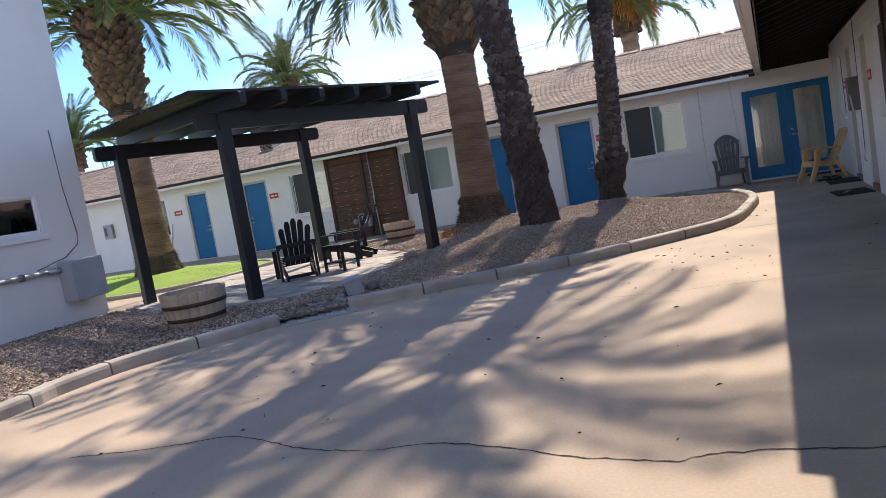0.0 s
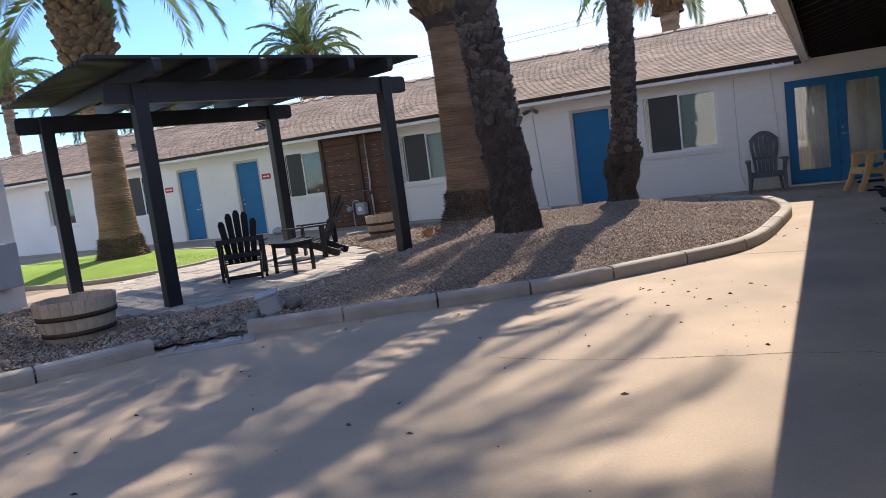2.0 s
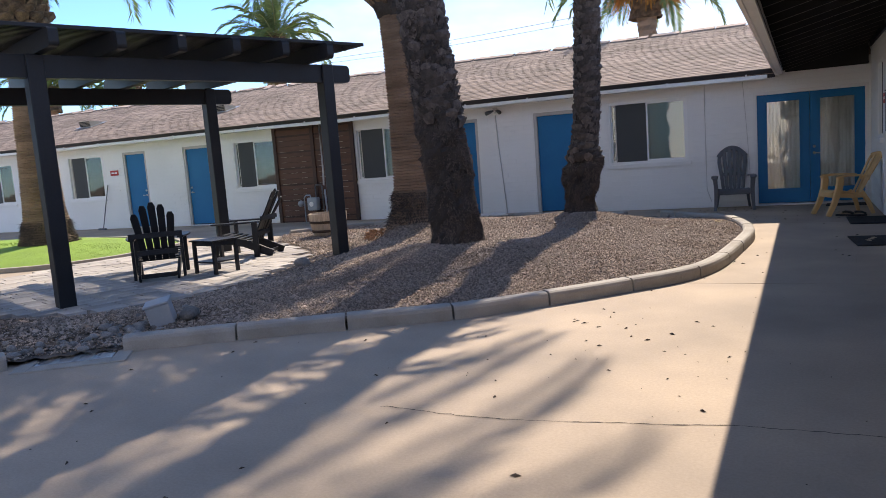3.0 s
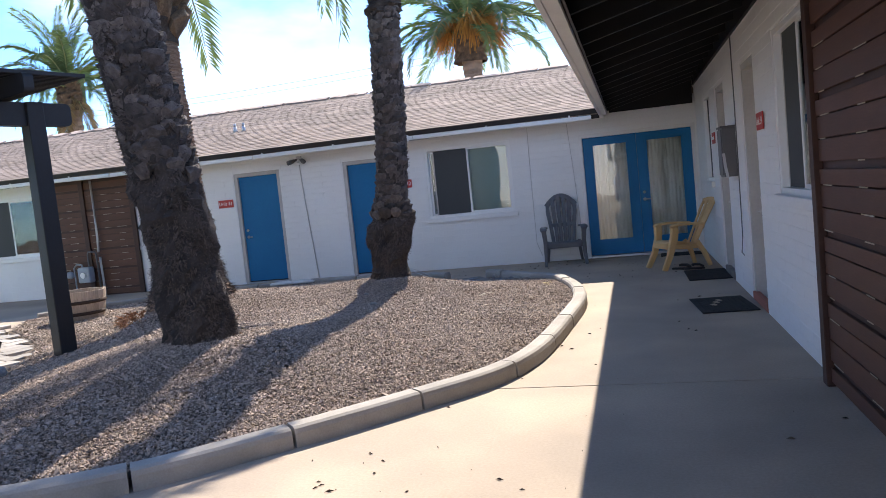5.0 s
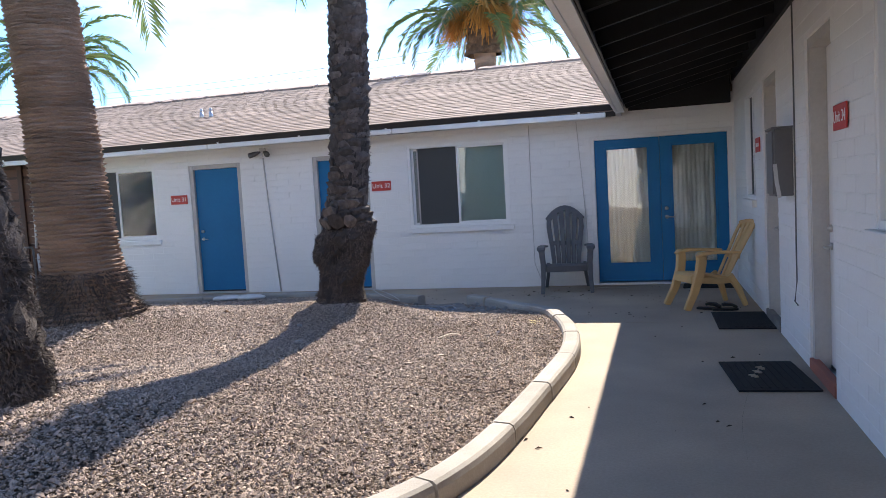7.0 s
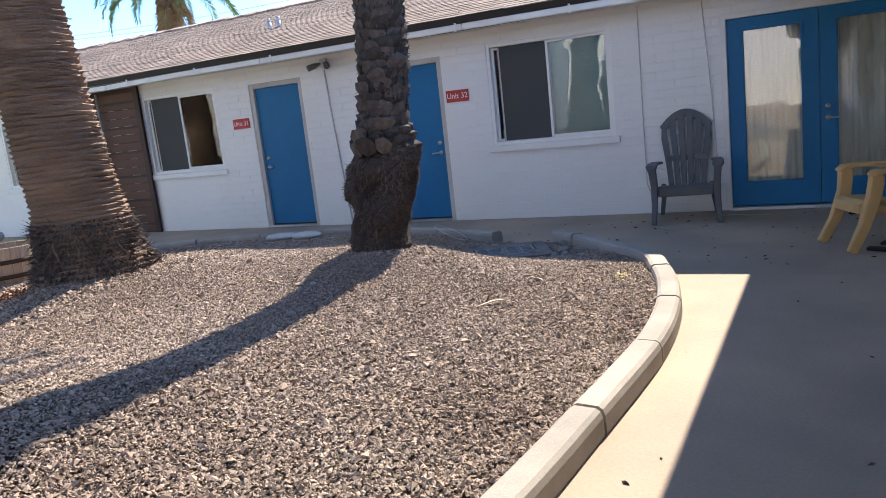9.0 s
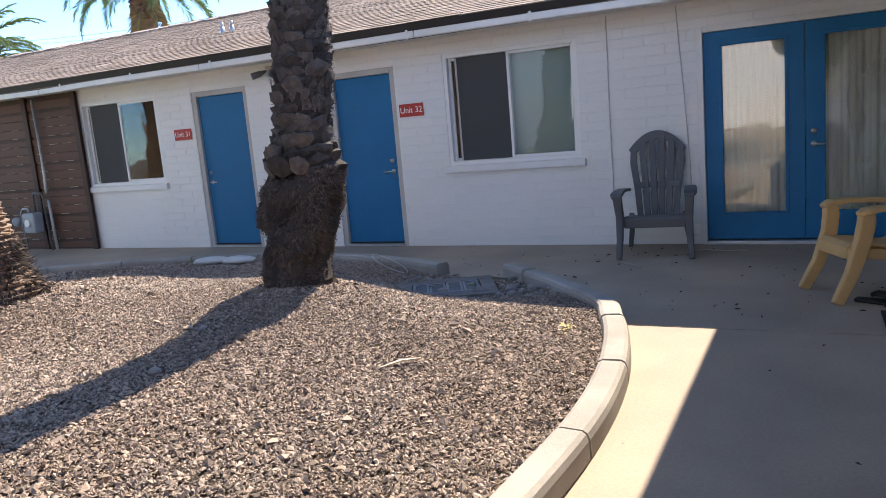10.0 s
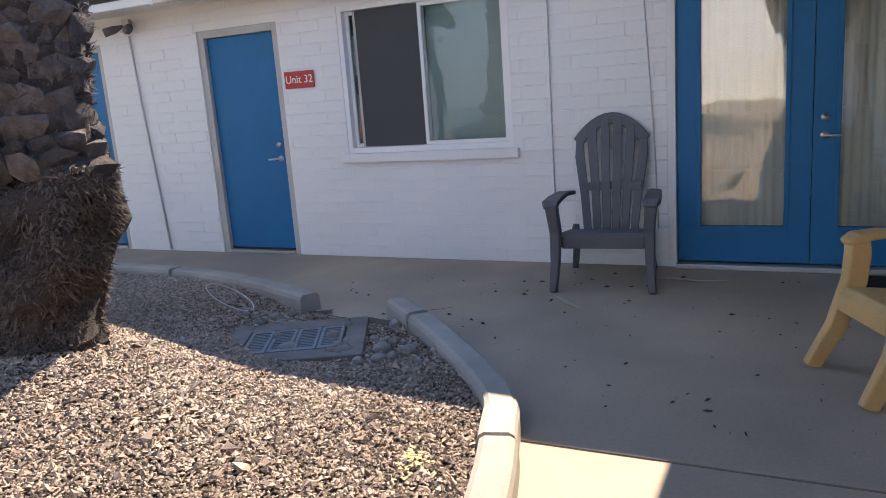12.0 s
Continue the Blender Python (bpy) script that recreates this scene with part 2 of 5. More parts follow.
def slab(bm, pts, thick, width, up=(0, 0, 1)):
    """A flat bar of the given width and thickness swept along points; width lies across up and the run."""
    pts = [Vector(p) for p in pts]
    rings = []
    for i, p in enumerate(pts):
        a = (pts[min(i + 1, len(pts) - 1)] - pts[max(i - 1, 0)]).normalized()
        side = a.cross(Vector(up)).normalized()
        nrm = side.cross(a).normalized()
        w = width[i] if isinstance(width, (list, tuple)) else width
        t = thick[i] if isinstance(thick, (list, tuple)) else thick
        rings.append([bm.verts.new(p + side * sx * w / 2 + nrm * sz * t / 2) for sx, sz in ((-1, -1), (1, -1), (1, 1), (-1, 1))])
    for a, b in zip(rings, rings[1:]):
        for k in range(4):
            bm.faces.new((a[k], a[(k + 1) % 4], b[(k + 1) % 4], b[k]))
    bm.faces.new(rings[0][::-1])
    bm.faces.new(rings[-1])
    return bm


def finish(bm, smooth=False, bevel=0.0):
    bmesh.ops.recalc_face_normals(bm, faces=bm.faces)
    if bevel:
        bmesh.ops.bevel(bm, geom=[e for e in bm.edges if len(e.link_faces) == 2 and e.calc_face_angle() > 0.6], offset=bevel, segments=2, profile=0.5, affect="EDGES")
    me = bpy.data.meshes.new("mesh")
    bm.to_mesh(me)
    bm.free()
    if smooth:
        for p in me.polygons:
            p.use_smooth = True
    return me


def part(name, bm, material, parent=None, label="", smooth=False, bevel=0.0):
    me = finish(bm, smooth, bevel) if isinstance(bm, bmesh.types.BMesh) else bm
    if not me.materials:
        me.materials.append(material)
    ob = new(name, me)
    ob.parent = parent
    if label:
        ob["label"] = label
    return ob


def thing(name, m, label, category, group="", kind=""):
    ob = new(name)
    ob.empty_display_size = 0.1
    ob.matrix_basis = m
    return tagged(ob, label, category, group, kind)


def raw_mesh(verts, faces, material, smooth=False):
    me = bpy.data.meshes.new("mesh")
    me.from_pydata(verts, [], faces)
    me.materials.append(material)
    if smooth:
        for p in me.polygons:
            p.use_smooth = True
    me.update()
    return me


def spline(points, step):
    """Evenly spaced points along a smooth curve through the given ones."""
    p = [np.array(q, float) for q in points]
    p = [2 * p[0] - p[1]] + p + [2 * p[-1] - p[-2]]
    out = []
    for i in range(1, len(p) - 2):
        for t in np.linspace(0, 1, 24, endpoint=False):
            out.append(0.5 * (2 * p[i] + (p[i + 1] - p[i - 1]) * t + (2 * p[i - 1] - 5 * p[i] + 4 * p[i + 1] - p[i + 2]) * t ** 2 + (3 * p[i] - p[i - 1] - 3 * p[i + 1] + p[i + 2]) * t ** 3))
    out.append(p[-2])
    out = np.array(out)
    s = np.r_[0, np.cumsum(np.linalg.norm(np.diff(out, axis=0), axis=1))]
    at = np.linspace(0, s[-1], max(2, int(round(s[-1] / step)) + 1))
    return np.stack([np.interp(at, s, out[:, k]) for k in range(out.shape[1])], 1)


def inside(poly, x, y):
    """Which of the points lie in the polygon."""
    hit = np.zeros(np.shape(x), bool)
    for (xa, ya), (xb, yb) in zip(poly, np.roll(poly, -1, axis=0)):
        cond = (ya > y) != (yb > y)
        with np.errstate(divide="ignore", invalid="ignore"):
            hit ^= cond & (x < (xb - xa) * (y - ya) / (yb - ya) + xa)
    return hit


def edge_distance(poly, x, y):
    best = np.full(np.shape(x), 1e9)
    for a, b in zip(poly, np.roll(poly, -1, axis=0)):
        d = b - a
        t = np.clip(((x - a[0]) * d[0] + (y - a[1]) * d[1]) / max(1e-9, d @ d), 0, 1)
        best = np.minimum(best, np.hypot(x - a[0] - t * d[0], y - a[1] - t * d[1]))
    return best


# ---- ground ----
YW, XW, XB = 18.89, 1.212, -10.72   # faces of the north, east and west walls
XC = 1.258   # corner of the north and east walls
EAST = Matrix.Translation((XW, 12.6, 0)) @ Matrix.Rotation(radians(-0.4), 4, "Z") @ Matrix.Translation((-XW, -12.6, 0))   # the east wing stands slightly askew
bm = bmesh.new()
box(bm, -150, 150, -120, 180, -0.3, -0.035)
tagged(part("ground", bm, DIRT), "dry sandy ground around the motel court", "ground", kind="structure")

driveway = thing("driveway", pose(0, 0, 0), "tan concrete driveway with joints and fine cracks", "pavement", kind="structure")
for ya, yb in ((-16, -5), (-5, 10.82), (10.82, 15.83), (15.83, YW + 0.02)):
    bm = bmesh.new()
    box(bm, -30, XC + 0.1, ya + 0.007, yb - 0.007, -0.12, 0.0)
    part("slab", bm, CONCRETE, driveway, bevel=0.003)
    # dark filler strip just below the slab tops, added so the joint reads dark
    bm = bmesh.new()
    box(bm, -30, XC + 0.1, yb - 0.006, yb + 0.006, -0.12, -0.007)
    part("joint_filler", bm, CRACK, driveway, "dark filler strip in the slab joint")


def crack(points, wob, width, seed):
    rng = np.random.default_rng(seed)
    p = spline(points, 0.035)
    k = np.convolve(rng.normal(0, 1, len(p) + 8), np.ones(9) / 9, "valid")
    p[:, 1] += k * wob + rng.normal(0, wob * 0.12, len(p))
    w = width * (0.5 + rng.random(len(p)))
    verts = [(x, y - s * q / 2, 0.0025) for (x, y), q in zip(p, w) for s in (1, -1)]
    faces = [(2 * i, 2 * i + 2, 2 * i + 3, 2 * i + 1) for i in range(len(p) - 1)]
    part("crack", raw_mesh(verts, faces, CRACK), CRACK, driveway, "thin dark crack in the concrete")


crack([(-4.6, 3.3), (-3.95, 3.45), (-3.52, 3.62), (-3.01, 3.45), (-2.45, 3.39), (-2.12, 3.46), (-1.66, 3.41), (-1.32, 3.29), (-0.88, 3.24), (-0.54, 3.34), (XW, 3.45)], 0.03, 0.011, 3)
crack([(-3.55, 3.6), (-3.52, 3.85), (-3.61, 4.05)], 0.05, 0.006, 4)
crack([(-2.19, 6.92), (-1.5, 6.90), (-1.1, 6.95), (-0.36, 7.05), (XW, 7.16)], 0.03, 0.006, 5)
crack([(-2.35, 17.0), (-2.15, 17.3), (-1.9, 17.55)], 0.03, 0.008, 6)
crack([(0.55, 11.9), (0.6, 12.6), (0.75, 13.4)], 0.04, 0.004, 7)


# ---- planting bed, mound and kerbs ----
KERB_MAIN = spline([(-5.02, 7.60), (-4.28, 8.08), (-3.49, 8.56), (-2.70, 9.02), (-2.02, 9.66), (-1.38, 10.38), (-0.98, 10.89), (-0.77, 11.42), (-0.65, 12.1), (-0.57, 12.95), (-0.50, 13.9), (-0.53, 14.6), (-0.63, 15.2), (-0.78, 15.72), (-0.95, 16.12), (-1.58, 16.84), (-2.12, 17.33)], 0.02)
KERB_BACK = spline([(-2.82, 17.32), (-3.5, 17.6), (-4.3, 17.80), (-5.4, 17.85), (-6.4, 17.65), (-7.5, 17.25), (-8.7, 16.55), (-9.4, 15.75)], 0.02)
KERB_WEST = spline([(-6.3, -3.0), (-6.3, 1.0), (-6.29, 4.05), (-6.38, 4.70), (-6.31, 5.50), (-5.95, 6.25), (-5.58, 6.98)], 0.02)
BED = np.array([tuple(p) for p in KERB_WEST[::25]] + [(-5.4, 7.2)] + [tuple(p) for p in KERB_MAIN[::25]] + [tuple(p) for p in KERB_BACK[::25]]
               + [(-9.55, 15.5), (-8.85, 14.45), (-7.35, 13.25), (-6.72, 12.5), (-6.45, 11.9), (-6.2, 10.7), (-6.22, 9.5), (-6.75, 8.65), (-7.6, 8.36), (-8.9, 8.75), (-10.3, 9.25), (XB, 9.25), (XB, -3)])
PALMS = ((-5.7, 14.56, 0.18, 1.1), (-3.65, 11.38, 0.20, 1.15), (-3.26, 15.60, 0.13, 0.9))


def hill(x, y):
    """Height of the gravel."""
    x, y = np.asarray(x, float), np.asarray(y, float)
    d = edge_distance(BED, x, y)
    h = 0.055 + 0.075 * np.minimum(d, 1.9)
    for px, py, a, s in PALMS:
        h = h + a * np.exp(-((x - px) ** 2 + (y - py) ** 2) / s ** 2) * np.clip(d / 0.8, 0, 1)
    for px, py, r in ((-2.5, 16.7, 0.75), (-5.3, 7.6, 0.9)):
        h = h - 0.16 * np.exp(-((x - px) ** 2 + (y - py) ** 2) / r ** 2)
    h = np.maximum(h, 0.02)
    west = np.clip((y - 6.9) / 1.2, 0, 1)
    return 0.05 + (h - 0.05) * np.where(x > -5.9, west, 0.35 * west)


def bed_surface():
    step = 0.12
    gx, gy = np.meshgrid(np.arange(XB, 0, step), np.arange(-3, 18, step))
    ok = inside(BED, gx, gy)
    z = hill(gx, gy) - 0.012 + 0.006 * np.random.default_rng(2).normal(size=gx.shape)
    idx = -np.ones(gx.shape, int)
    idx[ok] = np.arange(ok.sum())
    verts = list(zip(gx[ok], gy[ok], z[ok]))
    faces = []
    for j in range(gx.shape[0] - 1):
        for i in range(gx.shape[1] - 1):
            q = (idx[j, i], idx[j, i + 1], idx[j + 1, i + 1], idx[j + 1, i])
            if min(q) >= 0:
                faces.append(tuple(int(k) for k in q))
    return raw_mesh(verts, faces, SOIL, True)


tagged(part("gravel_bed", bed_surface(), SOIL), "brown gravel planting bed mounded around the palms", "planting bed", kind="structure")


def stones(count, area, size, seed, lift=0.3):
    """Many small faceted stones lying on the bed, joined."""
    rng = np.random.default_rng(seed)
    x = rng.uniform(area[0], area[1], count * 3)
    y = rng.uniform(area[2], area[3], count * 3)
    ok = inside(BED, x, y) & (edge_distance(BED, x, y) > 0.155)
    x, y = x[ok][:count], y[ok][:count]
    n = len(x)
    z = hill(x, y)
    base = np.array([(1, 0, 0), (-1, 0, 0), (0, 1, 0), (0, -1, 0), (0, 0, 1), (0, 0, -1)], float)
    tri = np.array([(0, 2, 4), (2, 1, 4), (1, 3, 4), (3, 0, 4), (2, 0, 5), (1, 2, 5), (3, 1, 5), (0, 3, 5)])
    s = size * np.exp(rng.normal(0, 0.35, (n, 1, 1))) * rng.uniform([0.8, 0.45, 0.35], [1.3, 0.9, 0.65], (n, 1, 3))
    v = base[None] * s + rng.normal(0, 0.18, (n, 6, 3)) * s
    a, b = rng.uniform(0, 2 * np.pi, n), rng.normal(0, 0.45, n)
    ca, sa, cb, sb = (f[:, None] for f in (np.cos(a), np.sin(a), np.cos(b), np.sin(b)))
    x1, z1 = v[..., 0] * cb - v[..., 2] * sb, v[..., 0] * sb + v[..., 2] * cb
    x2, y2 = x1 * ca - v[..., 1] * sa, x1 * sa + v[..., 1] * ca
    w = np.stack([x2 + x[:, None], y2 + y[:, None], z1 + z[:, None] + lift * s[:, :, 2]], -1).reshape(-1, 3)
    faces = (tri[None] + 6 * np.arange(n)[:, None, None]).reshape(-1, 3)
    me = bpy.data.meshes.new("mesh")
    me.vertices.add(len(w))
    me.vertices.foreach_set("co", w.ravel())
    me.loops.add(faces.size)
    me.loops.foreach_set("vertex_index", faces.ravel().astype(np.int32))
    me.polygons.add(len(faces))
    me.polygons.foreach_set("loop_start", np.arange(0, faces.size, 3, dtype=np.int32))
    me.polygons.foreach_set("use_smooth", np.zeros(len(faces), bool))
    me.update()
    me.materials.append(STONE)
    return me


for me, label in ((stones(235000, (-5.0, -0.4, 8.3, 17.8), 0.0094, 11), "loose tan and brown crushed gravel on the mound"),
                  (stones(56000, (-9.6, -5.0, 8.0, 18.0), 0.0135, 12), "loose brown gravel around the ringed palm"),
                  (stones(46000, (XB, -4.6, 0.0, 9.4), 0.0145, 13), "shaded dark gravel beside the white building"),
                  (stones(200, (-5.5, -0.4, 8.0, 17.6), 0.022, 14), "larger scattered stones in the gravel")):
    tagged(part("gravel", me, STONE), label, "gravel", kind="stuff")


def kerb(line, label, seed):
    """Precast kerb pieces along the outer foot line; the bed lies to its left."""
    rng = np.random.default_rng(seed)
    top = thing("kerb", pose(0, 0, 0), label, "kerb", kind="structure")
    per = 46
    prof = [(0.0, -0.03), (0.004, 0.085), (0.014, 0.112), (0.034, 0.125), (0.130, 0.128), (0.152, 0.115), (0.16, 0.09), (0.16, -0.03)]
    starts = list(range(0, len(line) - 1, per))
    if len(line) - starts[-1] < 15:
        starts.pop()
    for k, i0 in enumerate(starts):
        i1 = starts[k + 1] - 1 if k + 1 < len(starts) else len(line) - 1
        ids = sorted(set(list(range(i0, i1, 5)) + [i1]))
        dz, dn = rng.normal(0, 0.004), rng.normal(0, 0.004)
        verts = []
        for i in ids:
            t = line[min(i + 2, len(line) - 1)] - line[max(i - 2, 0)]
            t = t / np.linalg.norm(t)
            nx, ny = -t[1], t[0]
            verts += [(line[i][0] + nx * (a + dn), line[i][1] + ny * (a + dn), b + (dz if b > 0 else 0)) for a, b in prof]
        c = len(prof)
        faces = [(r * c + j, r * c + j + 1, (r + 1) * c + j + 1, (r + 1) * c + j) for r in range(len(ids) - 1) for j in range(c - 1)]
        faces += [tuple(range(c)), tuple(range((len(ids) - 1) * c, len(ids) * c))[::-1]]
        bm = bmesh.new()
        bm.from_mesh(raw_mesh(verts, faces, KERB))
        part("kerb_segment", bm, KERB, top)
    return top


kerb(KERB_MAIN, "curved pale concrete kerb around the gravel mound", 1)
kerb(KERB_BACK, "low grey concrete kerb along the shaded walkway", 2)
kerb(KERB_WEST, "shaded concrete kerb beside the drive", 3)

# patio and lawn
PATIO = np.array([(-6.75, 8.7), (-6.25, 9.55), (-6.22, 10.7), (-6.5, 11.9), (-6.75, 12.55), (-7.35, 13.3), (-8.85, 14.5), (-9.7, 15.2), (-10.8, 13.4), (-11.0, 11.7), (-10.9, 10.2), (-10.3, 9.3), (-8.9, 8.8), (-7.6, 8.42)])
LAWN = np.array([(-11.0, 13.7), (-10.95, 12.7), (-11.4, 11.8), (-12.2, 11.3), (-13.3, 11.1), (-15.5, 10.9), (-18.5, 11.3), (-19.0, 13.5), (-18.0, 15.3), (-15.0, 15.9), (-12.5, 15.4), (-11.2, 14.6)])


def lawn():
    ring = spline(np.vstack([LAWN, LAWN[:1]]), 0.12)[:-1]
    c = ring.mean(0)
    verts, faces = [], []
    steps = 14
    for k in range(steps + 1):
        f = 1 - k / (steps + 1)
        for p in ring:
            q = c + (p - c) * f
            verts.append((q[0], q[1], 0.03 + 0.21 * min(1.0, (1 - f) * 1.9) ** 0.8))
    n = len(ring)
    for k in range(steps):
        faces += [(k * n + i, k * n + (i + 1) % n, (k + 1) * n + (i + 1) % n, (k + 1) * n + i) for i in range(n)]
    faces.append(tuple(range(steps * n, (steps + 1) * n)))
    tagged(part("lawn", raw_mesh(verts, faces, TURF, True), TURF), "bright green artificial turf on a low mound", "lawn", kind="structure")
    rng = np.random.default_rng(21)
    bv, bf = [], []
    for _ in range(26000):
        x, y = rng.uniform(-19, -10.7), rng.uniform(10.8, 16)
        bv.append((x, y))
    bv = np.array(bv)
    bv = bv[inside(LAWN, bv[:, 0], bv[:, 1])]
    out, fc = [], []
    for i, (x, y) in enumerate(bv):
        d = c - np.array((x, y))
        k = edge_distance(LAWN, np.array([x]), np.array([y]))[0]
        z = 0.03 + 0.21 * min(1.0, k / 2.2) ** 0.8
        a = rng.uniform(0, 6.28)
        dx, dy = 0.012 * math.cos(a), 0.012 * math.sin(a)
        out += [(x - dx, y - dy, z - 0.01), (x + dx, y + dy, z - 0.01), (x + dy, y - dx, z + 0.013)]
        fc.append((3 * i, 3 * i + 1, 3 * i + 2))
    tagged(part("turf_blades", raw_mesh(out, fc, TURF), TURF), "short green artificial grass blades", "grass", kind="stuff")
    return ring


lawn_ring = lawn()
bm = bmesh.new()
slab(bm, [(x, y, 0.02) for x, y in np.vstack([lawn_ring, lawn_ring[:1]])], 0.12, 0.11)
tagged(part("lawn_edging", bm, KERB), "low pale concrete edging around the turf", "edging", kind="structure")


# ---- walls with openings ----
def wall_mesh(u0, u1, z0, z1, v0, v1, holes, along_x):
    bm = bmesh.new()
    us = sorted({u0, u1, *[h[0] for h in holes], *[h[1] for h in holes]})
    for a, b in zip(us, us[1:]):
        mid = (a + b) / 2
        cuts = sorted((h[2], h[3]) for h in holes if h[0] < mid < h[1])
        z = z0
        for lo, hi in cuts + [(z1, z1)]:
            if lo - z > 1e-4:
                if along_x:
                    box(bm, a, b, v0, v1, z, lo)
                else:
                    box(bm, v0, v1, a, b, z, lo)
            z = max(z, hi)
    bmesh.ops.remove_doubles(bm, verts=bm.verts, dist=0.0005)
    return bm


N_DOORS = ((-5.07, -4.12), (-7.34, -6.37), (-15.08, -14.16), (-17.36, -16.48))
N_WINS = ((-3.47, -1.90, 0.95, 2.21), (-9.58, -8.02, 0.95, 2.20), (-13.35, -11.98, 0.92, 2.17), (-19.66, -18.20, 0.89, 2.17), (-23.55, -22.18, 0.88, 2.17))
FD = (-0.70, 1.22, 0.0, 2.15)
HN = [(a, b, 0.0, 2.16) for a, b in N_DOORS] + list(N_WINS) + [FD]
E_DOORS = ((13.04, 13.86), (15.22, 16.11))
E_WINS = ((10.70, 12.10, 1.15, 2.42), (16.78, 17.64, 1.19, 2.42), (5.95, 7.72, 1.14, 2.42))
HE = [(a, b, 0.0, 2.40) for a, b in E_DOORS] + list(E_WINS)
wall_n = tagged(part("wall_north", wall_mesh(-34, XC - 0.003, -0.05, 2.62, YW, YW + 0.2, HN, True), WHITE), "white-painted slump block motel wall", "wall", kind="structure")
wall_e = tagged(part("wall_east", wall_mesh(-16, 24, -0.05, 3.0, XW, XW + 0.2, HE, False), WHITE), "white-painted block wall under a deep black eave", "wall", kind="structure")
wall_e.matrix_basis = EAST
# plain closing walls: rear of both wings, and the far side of the court behind the walker
for nm, b in (("wall_north_rear", (-34, 8, 27.5, 27.7, 0, 2.6)), ("wall_north_end", (-34.2, -34, YW, 27.7, 0, 2.6)), ("wall_east_rear", (8, 8.2, -16, 27.7, 0, 3.0)),
              ("wall_south", (-30, 8, -13.4, -13.2, 0, 6.0))):
    bm = bmesh.new()
    box(bm, *b)
    tagged(part(nm, bm, WHITE_W), "plain white closing wall of the motel", "wall", kind="structure")
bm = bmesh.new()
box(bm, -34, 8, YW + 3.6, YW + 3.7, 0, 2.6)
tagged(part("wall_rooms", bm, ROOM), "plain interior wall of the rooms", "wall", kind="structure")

# west building: tall white stucco block
W_WIN = (6.55, 8.34, 1.52, 2.16)
bld = thing("white_building", pose(0, 0, 0), "tall white stucco building beside the pergola", "building", kind="structure")
bm = wall_mesh(-8, 9.22, -0.05, 6.4, XB - 0.25, XB, [W_WIN], False)
part("wall", bm, WHITE_W, bld)
for q in ((XB - 8, XB - 0.25, 8.97, 9.22), (XB - 8, XB - 0.25, -8, -7.75), (XB - 8.25, XB - 8, -8, 9.22)):
    bm = bmesh.new()
    box(bm, *q, -0.05, 6.4)
    part("wall", bm, WHITE_W, bld)
bm = bmesh.new()
box(bm, XB - 8.5, XB + 0.25, -8.25, 9.45, 6.4, 6.6, 0.02)
part("roof", bm, DARKEDGE, bld)
bm = bmesh.new()
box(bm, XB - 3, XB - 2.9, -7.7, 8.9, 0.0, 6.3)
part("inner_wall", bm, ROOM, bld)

# ---- north roof ----
EX, EZ, WZ = -0.355, 2.46, 2.85   # east eave edge, its height, and the soffit's height at the wall
EAVE_Y, EAVE_Z, RIDGE_Y, RIDGE_Z = 18.30, 2.53, 23.5, 4.02
SL = math.atan2(RIDGE_Z - EAVE_Z, RIDGE_Y - EAVE_Y)
roof_n = thing("roof_north", pose(0, EAVE_Y, EAVE_Z, math.degrees(SL)), "low-pitched tan asphalt shingle roof", "roof", kind="structure")
RL = math.hypot(RIDGE_Y - EAVE_Y, RIDGE_Z - EAVE_Z)
bm = bmesh.new()
box(bm, -35, EX + 0.08, 0, RL, -0.10, -0.012)
box(bm, EX + 0.08, 8.5, 0.75, RL, -0.10, -0.012)
part("deck", bm, SHINGLE, roof_n)
bm = bmesh.new()
box(bm, -35, 8.5, -5.2, 0, -0.06, 0.0, m=Matrix.Translation((0, RL, 0)) @ Matrix.Rotation(-2 * SL, 4, "X") @ Matrix.Translation((0, 5.2, 0)))
part("rear_slope", bm, SHINGLE, roof_n)
bm = bmesh.new()
box(bm, -35, -0.3, -0.012, 0.03, -0.085, -0.004)
part("drip_edge", bm, DARKEDGE, roof_n, "black drip edge")
bm = bmesh.new()
box(bm, -35, -0.3, 0.02, 0.06, -0.175, -0.09)
part("fascia", bm, DARKEDGE, roof_n, "dark fascia board")
bm = bmesh.new()
for i in range(130):
    x = -34 + i * 0.26
    box(bm, x, x + 0.255, RL - 0.14, RL + 0.16, 0.0, 0.035 + 0.006 * random.random(), m=Matrix.Rotation(random.uniform(-0.01, 0.01), 4, "Z"))
part("ridge_caps", bm, SHINGLE, roof_n, "raised ridge cap shingles")
bm = bmesh.new()
box(bm, -34, EX + 0.12, EAVE_Y + 0.06, YW - 0.003, EAVE_Z - 0.125, EAVE_Z - 0.095)
tagged(part("ceiling_eave", bm, TRIM), "white boxed underside of the eave", "soffit", kind="structure")
gut = thing("gutter", pose(0, 0, 0), "white painted eave gutter with dents", "gutter", kind="structure")
bm = bmesh.new()
for i in range(11):
    a = -34.3 + i * 3.08
    dz = 0.012 * math.sin(i * 2.1)
    slab(bm, [(a, EAVE_Y + 0.05, 2.40 + dz), (a + 1.5, EAVE_Y + 0.045, 2.405), (a + 3.07, EAVE_Y + 0.05, 2.40 + 0.012 * math.sin((i + 1) * 2.1))], 0.075, 0.07)
part("trough", bm, TRIM, gut, bevel=0.012)
